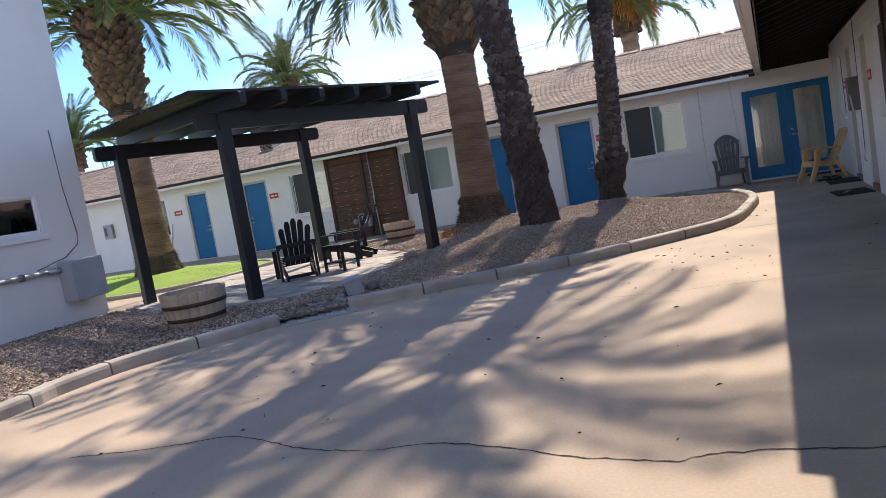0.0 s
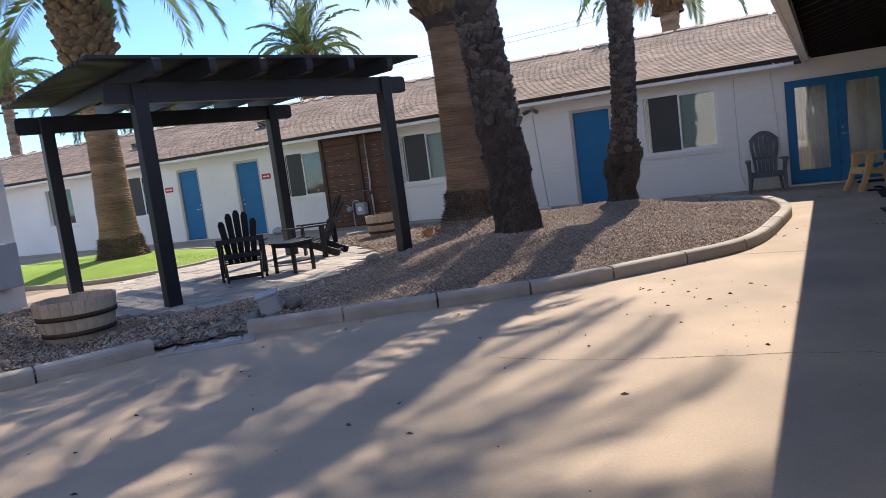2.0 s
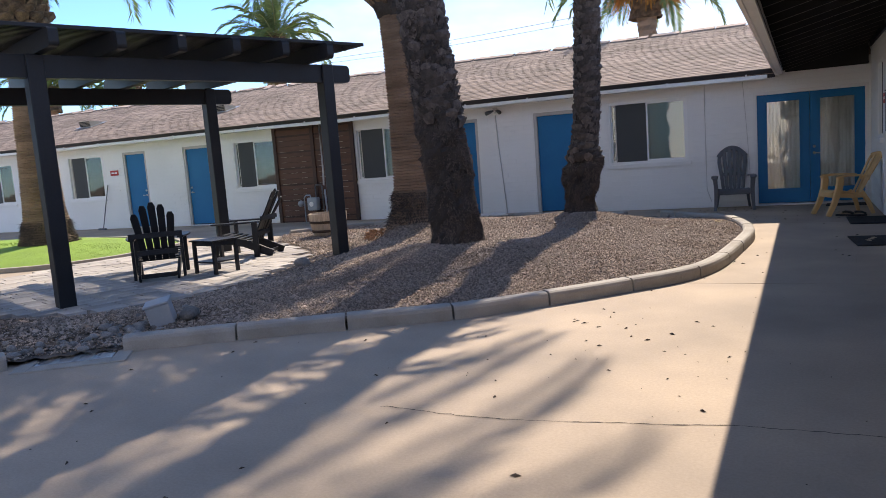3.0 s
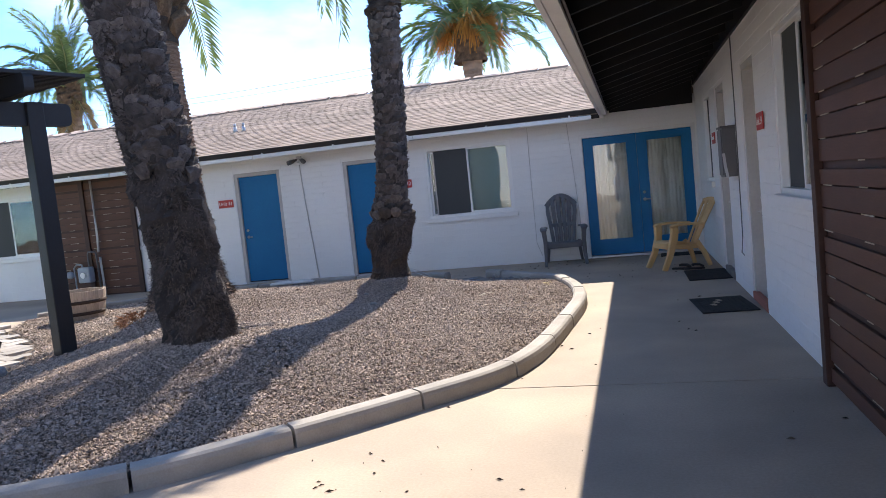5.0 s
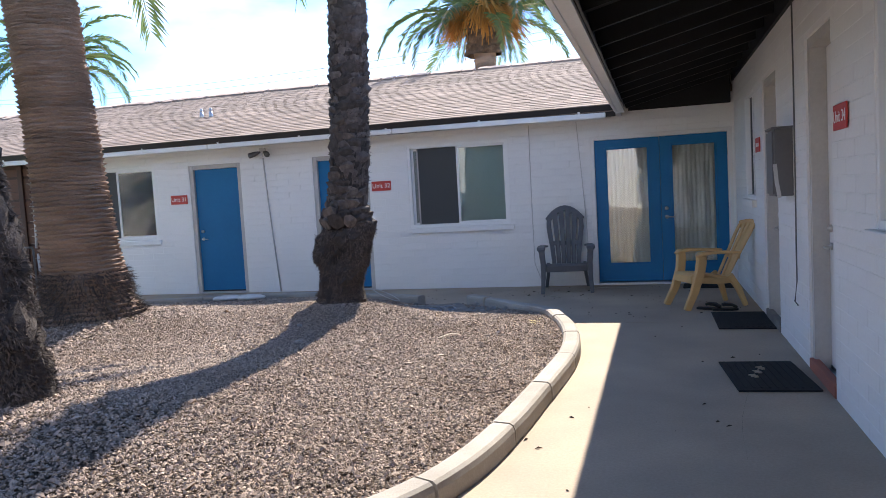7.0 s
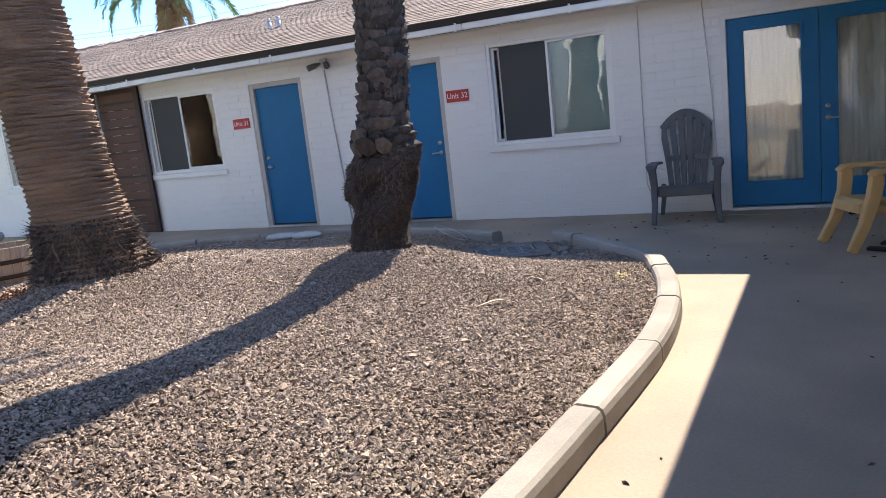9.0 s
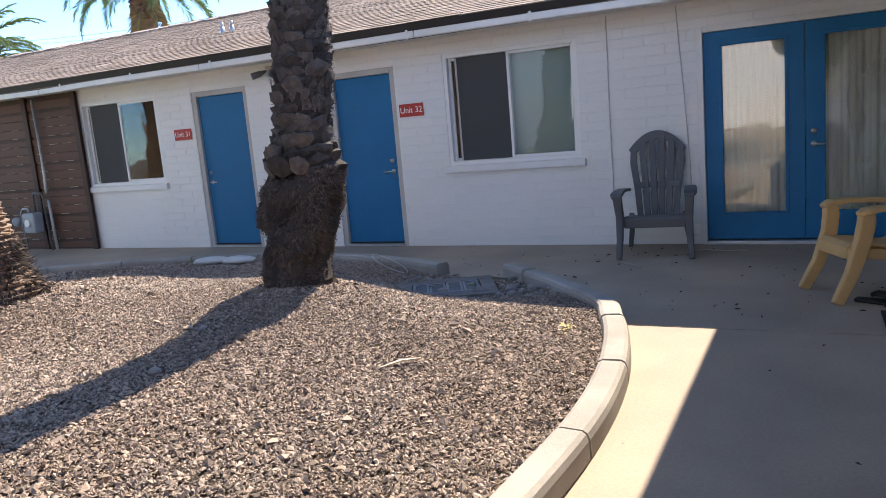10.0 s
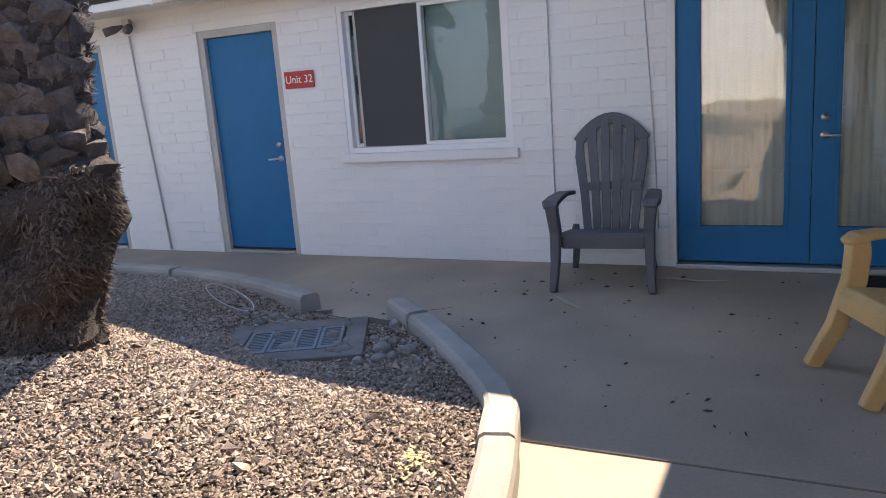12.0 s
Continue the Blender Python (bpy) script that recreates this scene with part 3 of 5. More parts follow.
for i in range(24):
    bm = bmesh.new()
    x = -33 + i * 1.4
    box(bm, x, x + 0.03, EAVE_Y + 0.005, EAVE_Y + 0.012, 2.36, 2.46)
    part("bracket", bm, TRIM, gut)

# ---- east eave ----
east = thing("roof_east", Matrix.Translation((0, 12, 0)) @ Matrix.Rotation(radians(-0.6), 4, "Z") @ Matrix.Translation((0, -12, 0)), "deep eave with black rafters and pale fascia", "roof", kind="structure")
tilt = math.atan2(WZ - EZ, XW - EX)
mrow = Matrix.Translation((EX, 0, EZ)) @ Matrix.Rotation(-tilt, 4, "Y")
LEN = math.hypot(WZ - EZ, XW - EX)
bm = bmesh.new()
box(bm, 0.0, 5.2, 5.69, 27, 0.13, 0.16, m=mrow)
box(bm, 0.10, 5.2, -16, 5.69, 0.13, 0.16, m=mrow)
part("deck", bm, SOFFIT, east, "black-painted roof boards")
bm = bmesh.new()
box(bm, -0.01, 5.2, 5.69, 27, 0.165, 0.19, m=mrow)
box(bm, 0.10, 5.2, -16, 5.69, 0.165, 0.19, m=mrow)
part("covering", bm, SHINGLE, east, "tan shingle covering")
me = None
for i in range(57):
    bm = bmesh.new()
    box(bm, 0.12, LEN + 0.06, -0.022, 0.022, 0.0, 0.128)
    if me is None:
        me = finish(bm)
    ob = part("rafter", me, SOFFIT, east)
    ob.matrix_basis = Matrix.Translation((0, -15.5 + i * 0.61, 0)) @ mrow
bm = bmesh.new()
box(bm, EX - 0.02, EX + 0.02, 5.69, EAVE_Y - 0.02, EZ - 0.05, EZ + 0.15, 0.006)
box(bm, EX + 0.08, EX + 0.12, -16, 5.69, EZ - 0.01, EZ + 0.19, 0.006)
part("fascia", bm, TRIM, east, "pale weathered fascia board")
bm = bmesh.new()
box(bm, EX + 0.022, EX + 0.11, 5.71, EAVE_Y + 0.1, EZ - 0.045, EZ - 0.012, 0.004)
part("soffit_strip", bm, TRIM, east, "pale strip under the eave edge")
bm = bmesh.new()
tube(bm, [(EX + 0.13, 5.72 + i * 0.445, EZ - 0.022 - 0.010 * (i % 2)) for i in range(28)], 0.008, 5)
part("cable", bm, WIREM, east, "dark cable along the fascia")
bm = bmesh.new()
box(bm, EX + 0.14, XC - 0.12, YW - 0.06, YW - 0.03, 2.47, 3.0)
part("end_board", bm, SOFFIT, east, "black gable board")
bm = bmesh.new()
box(bm, XW - 0.035, XW - 0.006, -16, YW - 0.05, 2.76, 3.04)
part("frieze_board", bm, SOFFIT, wall_e, "black board along the wall top")


# ---- doors and windows ----
def lever(parent, x, y, z, flip=1, bolt=0.13):
    bm = bmesh.new()
    tube(bm, [(x, y, z), (x, y - 0.012, z)], 0.028, 12)
    tube(bm, [(x, y - 0.01, z), (x, y - 0.05, z), (x + flip * 0.02, y - 0.055, z), (x + flip * 0.11, y - 0.052, z - 0.004)], 0.009, 8)
    part("handle", bm, STEEL, parent, "brushed lever handle", smooth=True)
    bm = bmesh.new()
    tube(bm, [(x, y, z + bolt), (x, y - 0.02, z + bolt)], 0.027, 12)
    tube(bm, [(x, y - 0.018, z + bolt), (x, y - 0.026, z + bolt)], 0.014, 10)
    part("deadbolt", bm, STEEL, parent, "round deadbolt", smooth=True)


def unit_door(name, w, h, m, label, flip=1, jamb=GREYTRIM, inset=0.055, paint=BLUE, note="flat blue painted steel leaf"):
    """Local: x across from 0 to w, y into the wall, z up."""
    d = thing(name, m, label, "door", kind="structure")
    bm = bmesh.new()
    t = 0.07
    box(bm, 0.0, t, 0.015, 0.17, 0, h)
    box(bm, w - t, w, 0.015, 0.17, 0, h)
    box(bm, t, w - t, 0.015, 0.17, h - t, h)
    for a, b in ((t, t + 0.015), (w - t - 0.015, w - t)):
        box(bm, a, b, inset + 0.045, 0.2, 0, h - t)
    part("door_frame", bm, jamb, d, "painted jambs with old paint lines", bevel=0.004)
    bm = bmesh.new()
    box(bm, t + 0.004, w - t - 0.004, inset, inset + 0.043, 0.03, h - t - 0.004, 0.002)
    leaf = part("leaf", bm, paint, d, note)
    lever(leaf, (t + 0.08) if flip > 0 else (w - t - 0.08), inset, 0.92, flip)
    bm = bmesh.new()
    box(bm, t, w - t, 0.0, 0.16, 0.0, 0.028, 0.004)
    part("threshold", bm, GALV, d, "worn metal threshold")
    bm = bmesh.new()
    box(bm, t + 0.004, w - t - 0.004, inset - 0.005, inset - 0.001, 0.03, 0.05)
    part("door_sweep", bm, SHOE, leaf, "black rubber sweep")
    return d


N_LABELS = ("blue steel motel door in a grey frame beside its red unit sign",) * 4
for i, (a, b) in enumerate(N_DOORS):
    unit_door("door_%d" % (i + 1), b - a, 2.16, pose(a, YW, 0), N_LABELS[i], flip=-1 if i in (0, 3) else 1)
for i, (a, b) in enumerate(E_DOORS):
    unit_door("door_%d" % (i + 5), b - a, 2.40, EAST @ pose(XW, b, 0, 0, 0, -90), "recessed door in a tall pale frame under the eave", jamb=GREYTRIM, inset=0.125, paint=TRIM, note="pale painted door leaf")
    bm = bmesh.new()
    box(bm, XW - 0.012, XW + 0.05, a + 0.004, b - 0.004, 0.004, 0.09, 0.008)
    tagged(part("door_sill_%d" % (i + 1), bm, BRICKRED if i == 0 else DARKCONC), "worn brick step at the door", "sill", kind="structure").matrix_basis = EAST


def window(name, w, h, m, label, sill=True, blind=True, deep=0.034):
    """Sliding window; local x across, y into the wall, z up from its bottom edge."""
    d = thing(name, m, label, "window", kind="structure")
    f = 0.045
    bm = bmesh.new()
    box(bm, 0, f, deep - 0.03, deep + 0.06, 0, h)
    box(bm, w - f, w, deep - 0.03, deep + 0.06, 0, h)
    box(bm, f, w - f, deep - 0.03, deep + 0.06, 0, f)
    box(bm, f, w - f, deep - 0.03, deep + 0.06, h - f, h)
    part("window_frame", bm, VINYL, d, "white vinyl frame", bevel=0.004)
    mid = w * 0.5
    for k, (a, b, yy) in enumerate(((f, mid + 0.02, deep + 0.03), (mid - 0.02, w - f, deep))):
        bm = bmesh.new()
        s = 0.032
        box(bm, a, a + s, yy, yy + 0.025, f, h - f)
        box(bm, b - s, b, yy, yy + 0.025, f, h - f)
        box(bm, a + s, b - s, yy, yy + 0.025, f, f + s)
        box(bm, a + s, b - s, yy, yy + 0.025, h - f - s, h - f)
        sash = part("sash", bm, VINYL, d, bevel=0.003)
        bm = bmesh.new()
        box(bm, a + s, b - s, yy + 0.010, yy + 0.014, f + s, h - f - s)
        pane = part("pane", bm, GLASS, sash, "reflecting clear glass")
        pane.visible_shadow = False
    bm = bmesh.new()
    box(bm, f + 0.11, mid - 0.022, deep + 0.012, deep + 0.016, f + 0.005, h - f - 0.005)
    part("insect_screen", bm, SCREEN, d, "dark mesh screen")
    bm = bmesh.new()
    box(bm, f + 0.09, f + 0.112, deep + 0.008, deep + 0.024, f + 0.003, h - f - 0.003)
    part("screen_edge", bm, GREYTRIM, d, "grey screen stile")
    if sill:
        bm = bmesh.new()
        box(bm, -0.05, w + 0.05, -0.05, deep - 0.03, -0.085, -0.004, 0.008)
        part("window_sill", bm, WHITE, d, "white-painted block sill")
    if blind:
        bm = bmesh.new()
        n = int(h / 0.05)
        for i in range(n):
            z = f + 0.02 + i * (h - 2 * f) / n
            box(bm, mid, w - f - 0.01, -0.026, 0.026, -0.001, 0.001, m=Matrix.Translation((0, deep + 0.11, z)) @ Matrix.Rotation(radians(76), 4, "X"))
        part("blind", bm, BLIND, d, "white slatted blind behind the glass")
    return d


for i, (a, b, z0, z1) in enumerate(N_WINS):
    window("window_%d" % (i + 1), b - a, z1 - z0, pose(a, YW, z0), "white vinyl sliding window with a dark screen and blind")
for i, (a, b, z0, z1) in enumerate(E_WINS):
    window("window_%d" % (i + 6), b - a, z1 - z0, EAST @ pose(XW, b, z0, 0, 0, -90), "white sliding window with a thick painted sill")
window("window_9", W_WIN[1] - W_WIN[0], W_WIN[3] - W_WIN[2], pose(XB, W_WIN[0], W_WIN[2], 0, 0, 90), "small white sliding window in the stucco wall", blind=False)


def french_door():
    a, b, _, h = FD
    w = b - a
    d = thing("door_7", pose(a, YW, 0), "pair of blue French doors with full glass", "door", kind="structure")
    t = 0.06
    bm = bmesh.new()
    box(bm, 0, t, -0.01, 0.17, 0, h)
    box(bm, w - t, w, -0.01, 0.17, 0, h)
    box(bm, t, w - t, -0.01, 0.17, h - t, h)
    part("door_frame", bm, TRIM, d, "worn white frame", bevel=0.004)
    bm = bmesh.new()
    box(bm, t, w - t, -0.06, 0.16, 0, 0.035, 0.005)
    part("threshold", bm, GALV, d, "aluminium threshold")
    half = (w - 2 * t) / 2
    for k in range(2):
        x0 = t + k * half + 0.003
        x1 = t + (k + 1) * half - 0.003
        g0, g1, gz0, gz1 = x0 + 0.165, x1 - 0.165, 0.31, h - t - 0.14
        bm = bmesh.new()
        box(bm, x0, g0, 0.03, 0.075, 0.045, h - t - 0.004)
        box(bm, g1, x1, 0.03, 0.075, 0.045, h - t - 0.004)
        box(bm, g0, g1, 0.03, 0.075, 0.045, gz0)
        box(bm, g0, g1, 0.03, 0.075, gz1, h - t - 0.004)
        leaf = part("leaf", bm, BLUE, d, "blue painted stiles and rails")
        bm = bmesh.new()
        r = 0.028
        for q in ((g0 - r, g0 + 0.004, gz0 - r, gz1 + r), (g1 - 0.004, g1 + r, gz0 - r, gz1 + r), (g0, g1, gz0 - r, gz0 + 0.004), (g0, g1, gz1 - 0.004, gz1 + r)):
            box(bm, q[0], q[1], 0.019, 0.0295, q[2], q[3], 0.004)
        part("glass_moulding", bm, BLUE, leaf, "raised blue moulding")
        bm = bmesh.new()
        box(bm, g0, g1, 0.040, 0.044, gz0, gz1)
        pane = part("pane", bm, DOORGLASS, leaf, "tall reflecting glass pane")
        pane.visible_shadow = False
        bm = bmesh.new()
        for i in range(1, 4):
            z = gz0 + (gz1 - gz0) * i / 4
            box(bm, g0, g1, 0.052, 0.056, z - 0.006, z + 0.006)
        if k == 0:
            box(bm, (g0 + g1) / 2 - 0.006, (g0 + g1) / 2 + 0.006, 0.047, 0.051, gz0, gz1)
        part("glazing_bars", bm, VINYL, leaf, "thin white bars inside the glass")
        if k == 1:
            bm = bmesh.new()
            for i in range(3):
                box(bm, x1 + 0.001, x1 + 0.016, 0.012, 0.03, 0.25 + i * 0.76, 0.35 + i * 0.76)
            part("hinges", bm, SHOE, leaf, "dark hinges")
            lever(leaf, x0 + 0.07, 0.03, 0.95, 1, 0.12)
        n = 90
        verts = []
        for i in range(n + 1):
            x = g0 - 0.1 + (g1 - g0 + 0.2) * i / n
            y = 0.105 + 0.008 * math.sin(i * 0.9) + 0.007 * math.sin(i * 0.37 + k)
            verts += [(x, y, 0.05), (x, y * 0.9 + 0.02, h - t)]
        cur = part("curtain", raw_mesh(verts, [(2 * i, 2 * i + 2, 2 * i + 3, 2 * i + 1) for i in range(n)], CURTAIN, True), CURTAIN, d, "sheer pleated curtain behind the glass")
    return d


french_door()


# ---- slatted screens ----
def slat_panel(name, w, h, m, label, posts):
    d = thing(name, m, label, "screen panel", kind="structure")
    bm = bmesh.new()
    box(bm, 0.02, w - 0.02, -0.02, -0.002, 0.0, h)
    part("backing", bm, BROWN_D, d)
    rows = int(h / 0.135)
    bay = w / (posts - 1)
    shared = {}
    for k in range(posts - 1):
        for i in range(rows):
            hh = 0.128 if i % 3 else 0.09
            key = (hh, k)
            if key not in shared:
                bm = bmesh.new()
                box(bm, 0.0, bay - 0.05, -0.045, -0.022, 0, hh, 0.004)
                shared[key] = finish(bm)
            ob = part("slat", shared[key], BROWN, d)
            ob.location = (k * bay + 0.025, random.uniform(-0.003, 0.003), 0.03 + i * 0.1355)
    for k in range(posts):
        bm = bmesh.new()
        x = k * bay
        box(bm, x - 0.05, x + 0.05, -0.075, -0.022, 0, h, 0.005)
        part("batten", bm, BROWN_D, d)
    # short pale strips in front, standing for bright gaps where wall shows between boards
    bm = bmesh.new()
    rng = random.Random(len(name))
    for k in range(posts - 1):
        for i in range(1, rows - 1):
            for j in range(3):
                if rng.random() < 0.75:
                    x = k * bay + 0.12 + j * (bay - 0.2) / 3 + rng.uniform(-0.03, 0.03)
                    box(bm, x, x + rng.uniform(0.10, 0.22), -0.0475, -0.046, 0.03 + i * 0.1355 - 0.006, 0.03 + i * 0.1355 + 0.001)
    part("gap_strips", bm, HUSK, d, "pale strips standing for bright gaps between boards")
    return d


slat_panel("screen_north", 2.30, 2.40, pose(-11.93, YW - 0.004, 0), "dark brown horizontal wood slat screen on the wall", 3)
slat_panel("screen_east", 2.42, 2.66, EAST @ pose(XW - 0.004, 10.66, 0, 0, 0, -90), "dark brown wood slat screen under the eave", 2)


# ---- palms ----
def frond_mesh(length, start, bend, seed, dry=False):
    """One feather leaf: a bending midrib with two rows of folded leaflets. Grows along +x."""
    rng = np.random.default_rng(seed)
    n = 30
    s = np.linspace(0, 1, n)
    ang = np.radians(start - bend * s ** 1.25)
    step = length / (n - 1)
    px = np.r_[0, np.cumsum(np.cos(ang[:-1]) * step)]
    pz = np.r_[0, np.cumsum(np.sin(ang[:-1]) * step)]
    side = 0.10 * rng.normal() * s ** 2 * length * 0.5
    bm = bmesh.new()
    rad = [0.030 * (1 - 0.88 * k) for k in s[::3]]
    tube(bm, [(px[i], side[i], pz[i]) for i in range(0, n, 3)], rad, 4)
    rach = len(bm.faces)
    m = 58
    for i in range(m):
        f = 0.10 + 0.90 * i / (m - 1)
        c = Vector((np.interp(f, s, px), np.interp(f, s, side), np.interp(f, s, pz)))
        a = np.interp(f, s, ang)
        along = Vector((math.cos(a), 0, math.sin(a)))
        upv = Vector((-math.sin(a), 0, math.cos(a)))
        ll = 0.50 * (0.35 + 0.65 * math.sin(math.pi * min(1.0, 0.16 + 0.80 * f)) ** 0.8) * rng.uniform(0.85, 1.12)
        fwd = 0.55 + 0.75 * f
        for sg in (-1, 1):
            lift = rng.normal(0.25, 0.22)
            d = (along * fwd + Vector((0, sg, 0)) + upv * lift).normalized()
            tip = c + d * ll + Vector((0, 0, -0.10 * ll - 0.06 * rng.random()))
            mid = c + d * ll * 0.45 + Vector((0, 0, 0.01))
            w = along.cross(d).normalized().cross(d) * 0.015
            v = [bm.verts.new(p) for p in (c, mid + w, tip, mid - w)]
            bm.faces.new((v[0], v[1], v[2]))
            bm.faces.new((v[0], v[2], v[3]))
    me = bpy.data.meshes.new("mesh")
    bm.to_mesh(me)
    bm.free()
    me.materials.append(FROND_DRY if dry else FROND)
    me.materials.append(RACHIS)
    for i in range(rach):
        me.polygons[i].material_index = 1
    return me


FRONDS = [[frond_mesh(3.3, e, b, 40 + 7 * k + j) for j in range(2)] for k, (e, b) in enumerate(((82, 55), (64, 82), (47, 98), (30, 104), (12, 98)))]
DRY = frond_mesh(2.4, -50, 35, 99, True)


def crown(parent, z, seed, scale=1.0, count=44, spread=0.22, centre=(0, 0)):
    rng = random.Random(seed)
    c = new("crown")
    c.parent = parent
    c.location = (centre[0], centre[1], z)
    for i in range(count):
        tier = min(4, int(4.55 * (i / count) ** 0.9))
        me = FRONDS[tier][rng.randrange(2)]
        a = i * 137.5 + rng.uniform(-14, 14)
        ob = part("frond", me, FROND, c)
        r = spread * (0.3 + 0.2 * tier) / 0.7
        s = scale * rng.uniform(0.88, 1.1)
        ob.matrix_basis = pose(r * math.cos(radians(a)), r * math.sin(radians(a)), -0.10 * tier, 0, 0, a) @ pose(0, 0, 0, rng.uniform(-14, 14), rng.uniform(-9, 9), 0) @ Matrix.Diagonal((s, s, s, 1))
    return c


def boot_mesh(w, h, out, seed):
    """A cut leaf base: wedge that leans out at its top."""
    rng = np.random.default_rng(seed)
    bm = bmesh.new()
    for x, y, z in ((0, -0.30, 0), (0, 0.30, 0), (0.25, 0, 0.12), (0.55, -0.5, 0.55), (0.55, 0.5, 0.55), (1.0, -0.40, 0.92), (1.0, 0.40, 0.92), (0.82, 0, 1.06), (1.08, 0.05, 0.74), (-0.35, -0.42, 0.95), (-0.35, 0.42, 0.95), (-0.35, 0, 0)):
        j = rng.normal(0, 0.10, 3)
        bm.verts.new(((x + j[0]) * out, (y + j[1]) * w, (z + j[2]) * h))
    bmesh.ops.convex_hull(bm, input=bm.verts)
    for v in [v for v in bm.verts if not v.link_faces]:
        bm.verts.remove(v)
    return finish(bm)


BOOTS = [boot_mesh(0.15, 0.13, 0.046, 60 + i) for i in range(10)]
BOOTS_BIG = [boot_mesh(0.25, 0.24, 0.16, 70 + i) for i in range(6)]
for b in BOOTS:
    b.materials.append(BOOT)
for b in BOOTS_BIG:
    b.materials.append(BOOT_TAN)


def trunk_mesh(path, radius, step, rings, seed, rough=0.01, sides=22, saw=0.0, period=0.05, lump=0.0, lump_top=1.0):
    """A trunk along path(z) with radius(z); saw gives the old leaf-scar rings."""
    rng = np.random.default_rng(seed)
    zs = np.arange(rings[0], rings[1] + step / 2, step)
    verts, faces = [], []
    for i, z in enumerate(zs):
        cx, cy = path(z)
        for k in range(sides):
            a = 2 * math.pi * k / sides
            zz = z + 0.008 * math.sin(2 * a + z * 2.3) + 0.005 * math.sin(5 * a + z)
            r = radius(z) + rng.normal(0, rough) + saw * (((zz / period) % 1.0) - 0.5)
            r += rough * 1.6 * noise.noise(Vector((math.cos(a) * 2, math.sin(a) * 2, z * 2.2)))
            if lump and z < lump_top:
                r += lump * noise.noise(Vector((math.cos(a) * 1.5 + seed, math.sin(a) * 1.5, z * 4.2))) * (0.5 + z / lump_top)
            verts.append((cx + r * math.cos(a), cy + r * math.sin(a), zz if 0 < i < len(zs) - 1 else z))
    for i in range(len(zs) - 1):
        faces += [(i * sides + k, i * sides + (k + 1) % sides, (i + 1) * sides + (k + 1) % sides, (i + 1) * sides + k) for k in range(sides)]
    faces.append(tuple(range((len(zs) - 1) * sides, len(zs) * sides)))
    return verts, faces


def fibres(path, radius, z0, z1, count, length, seed, material, flat=0.3, reach=(0.25, 0.8), lump=0.0, lump_seed=0):
    """Root and husk fibres bristling from the trunk, joined."""
    rng = np.random.default_rng(seed)
    verts, faces = [], []
    for i in range(count):
        z = rng.uniform(z0, z1)
        a = rng.uniform(0, 2 * np.pi)
        cx, cy = path(z)
        r = radius(z) - 0.01
        if lump:
            r += lump * noise.noise(Vector((math.cos(a) * 1.5 + lump_seed, math.sin(a) * 1.5, z * 4.2))) * (0.5 + z / z1)
        p = np.array((cx + r * math.cos(a), cy + r * math.sin(a), z))
        out = np.array((math.cos(a), math.sin(a), 0.0))
        tan = np.array((-math.sin(a), math.cos(a), 0.0))
        q = p + length * rng.uniform(0.4, 1.2) * (out * rng.uniform(*reach) + tan * rng.normal(0, 0.35) + np.array((0, 0, rng.normal(-flat, 0.4))))
        w = tan * rng.uniform(0.004, 0.013)
        k = len(verts)
        verts += [tuple(p - w), tuple(p + w), tuple(q), tuple(p + np.array((0, 0, 0.012)))]
        faces += [(k, k + 1, k + 2), (k + 1, k + 3, k + 2), (k + 3, k, k + 2)]
    return raw_mesh(verts, faces, material)


def place_boots(parent, path, radius, z0, z1, row, around, meshes, material, seed, size=1.0):
    rng = random.Random(seed)
    i, z = 0, z0
    while z < z1:
        a = i * (2 * math.pi / around) + (i // around) * (math.pi / around) + rng.uniform(-0.09, 0.09)
        cx, cy = path(z)
        r = radius(z) - 0.02
        ob = part("leaf_base", meshes[rng.randrange(len(meshes))], material, parent)
        s = size * rng.uniform(0.85, 1.2)
        ob.matrix_basis = pose(cx + r * math.cos(a), cy + r * math.sin(a), z, 0, 0, math.degrees(a)) @ pose(0, 0, 0, rng.uniform(-9, 9), rng.uniform(-12, 10), 0) @ Matrix.Diagonal((s, s, s, 1))
        i += 1
        z += row / around


def lerp(table):
    zs, vs = zip(*table)
    return lambda z: float(np.interp(z, zs, vs))


def palm_dark(x, y, z, label, xs, ys, rad, bulge, top, seed, lump=0.16, fronds=24, reach=0.8):
    """A date palm clad in dark cut leaf bases, with a shaggy root collar up to bulge."""
    t = thing("palm_tree", pose(x, y, z), label, "palm tree", "dark trunked palms")
    fx, fy, fr = lerp(xs), lerp(ys), lerp(rad)
    path = lambda h: (fx(h), fy(h))
    v, f = trunk_mesh(path, fr, 0.06, (-0.25, top), seed, 0.016, 28, lump=lump, lump_top=bulge)
    part("trunk", raw_mesh(v, f, BARK_DARK), BARK_DARK, t, "charred-dark rough trunk")
    tagged(part("root_collar", fibres(path, fr, -0.02, bulge, 17000, 0.06, seed + 1, FIBRE, 0.25, (0.2, 0.7), lump, seed), FIBRE, t, "shaggy dark root fibres"), kind="stuff")
    place_boots(t, path, fr, bulge - 0.12, 3.6, 0.086, 12, BOOTS, BOOT, seed + 2)
    tagged(part("husk_fibre", fibres(path, fr, bulge, 3.8, 7000, 0.075, seed + 4, FIBRE, -0.15, (0.35, 0.95)), FIBRE, t, "frayed husk between the leaf bases"), kind="stuff")
    v, f = trunk_mesh(path, lambda h: fr(h) + 0.03, 0.05, (3.55, top - 0.3), seed + 3, 0.04, 16)
    part("upper_sheath", raw_mesh(v, f, BOOT), BOOT, t)
    crown(t, top, seed + 5, reach, fronds, centre=path(top))
    return t


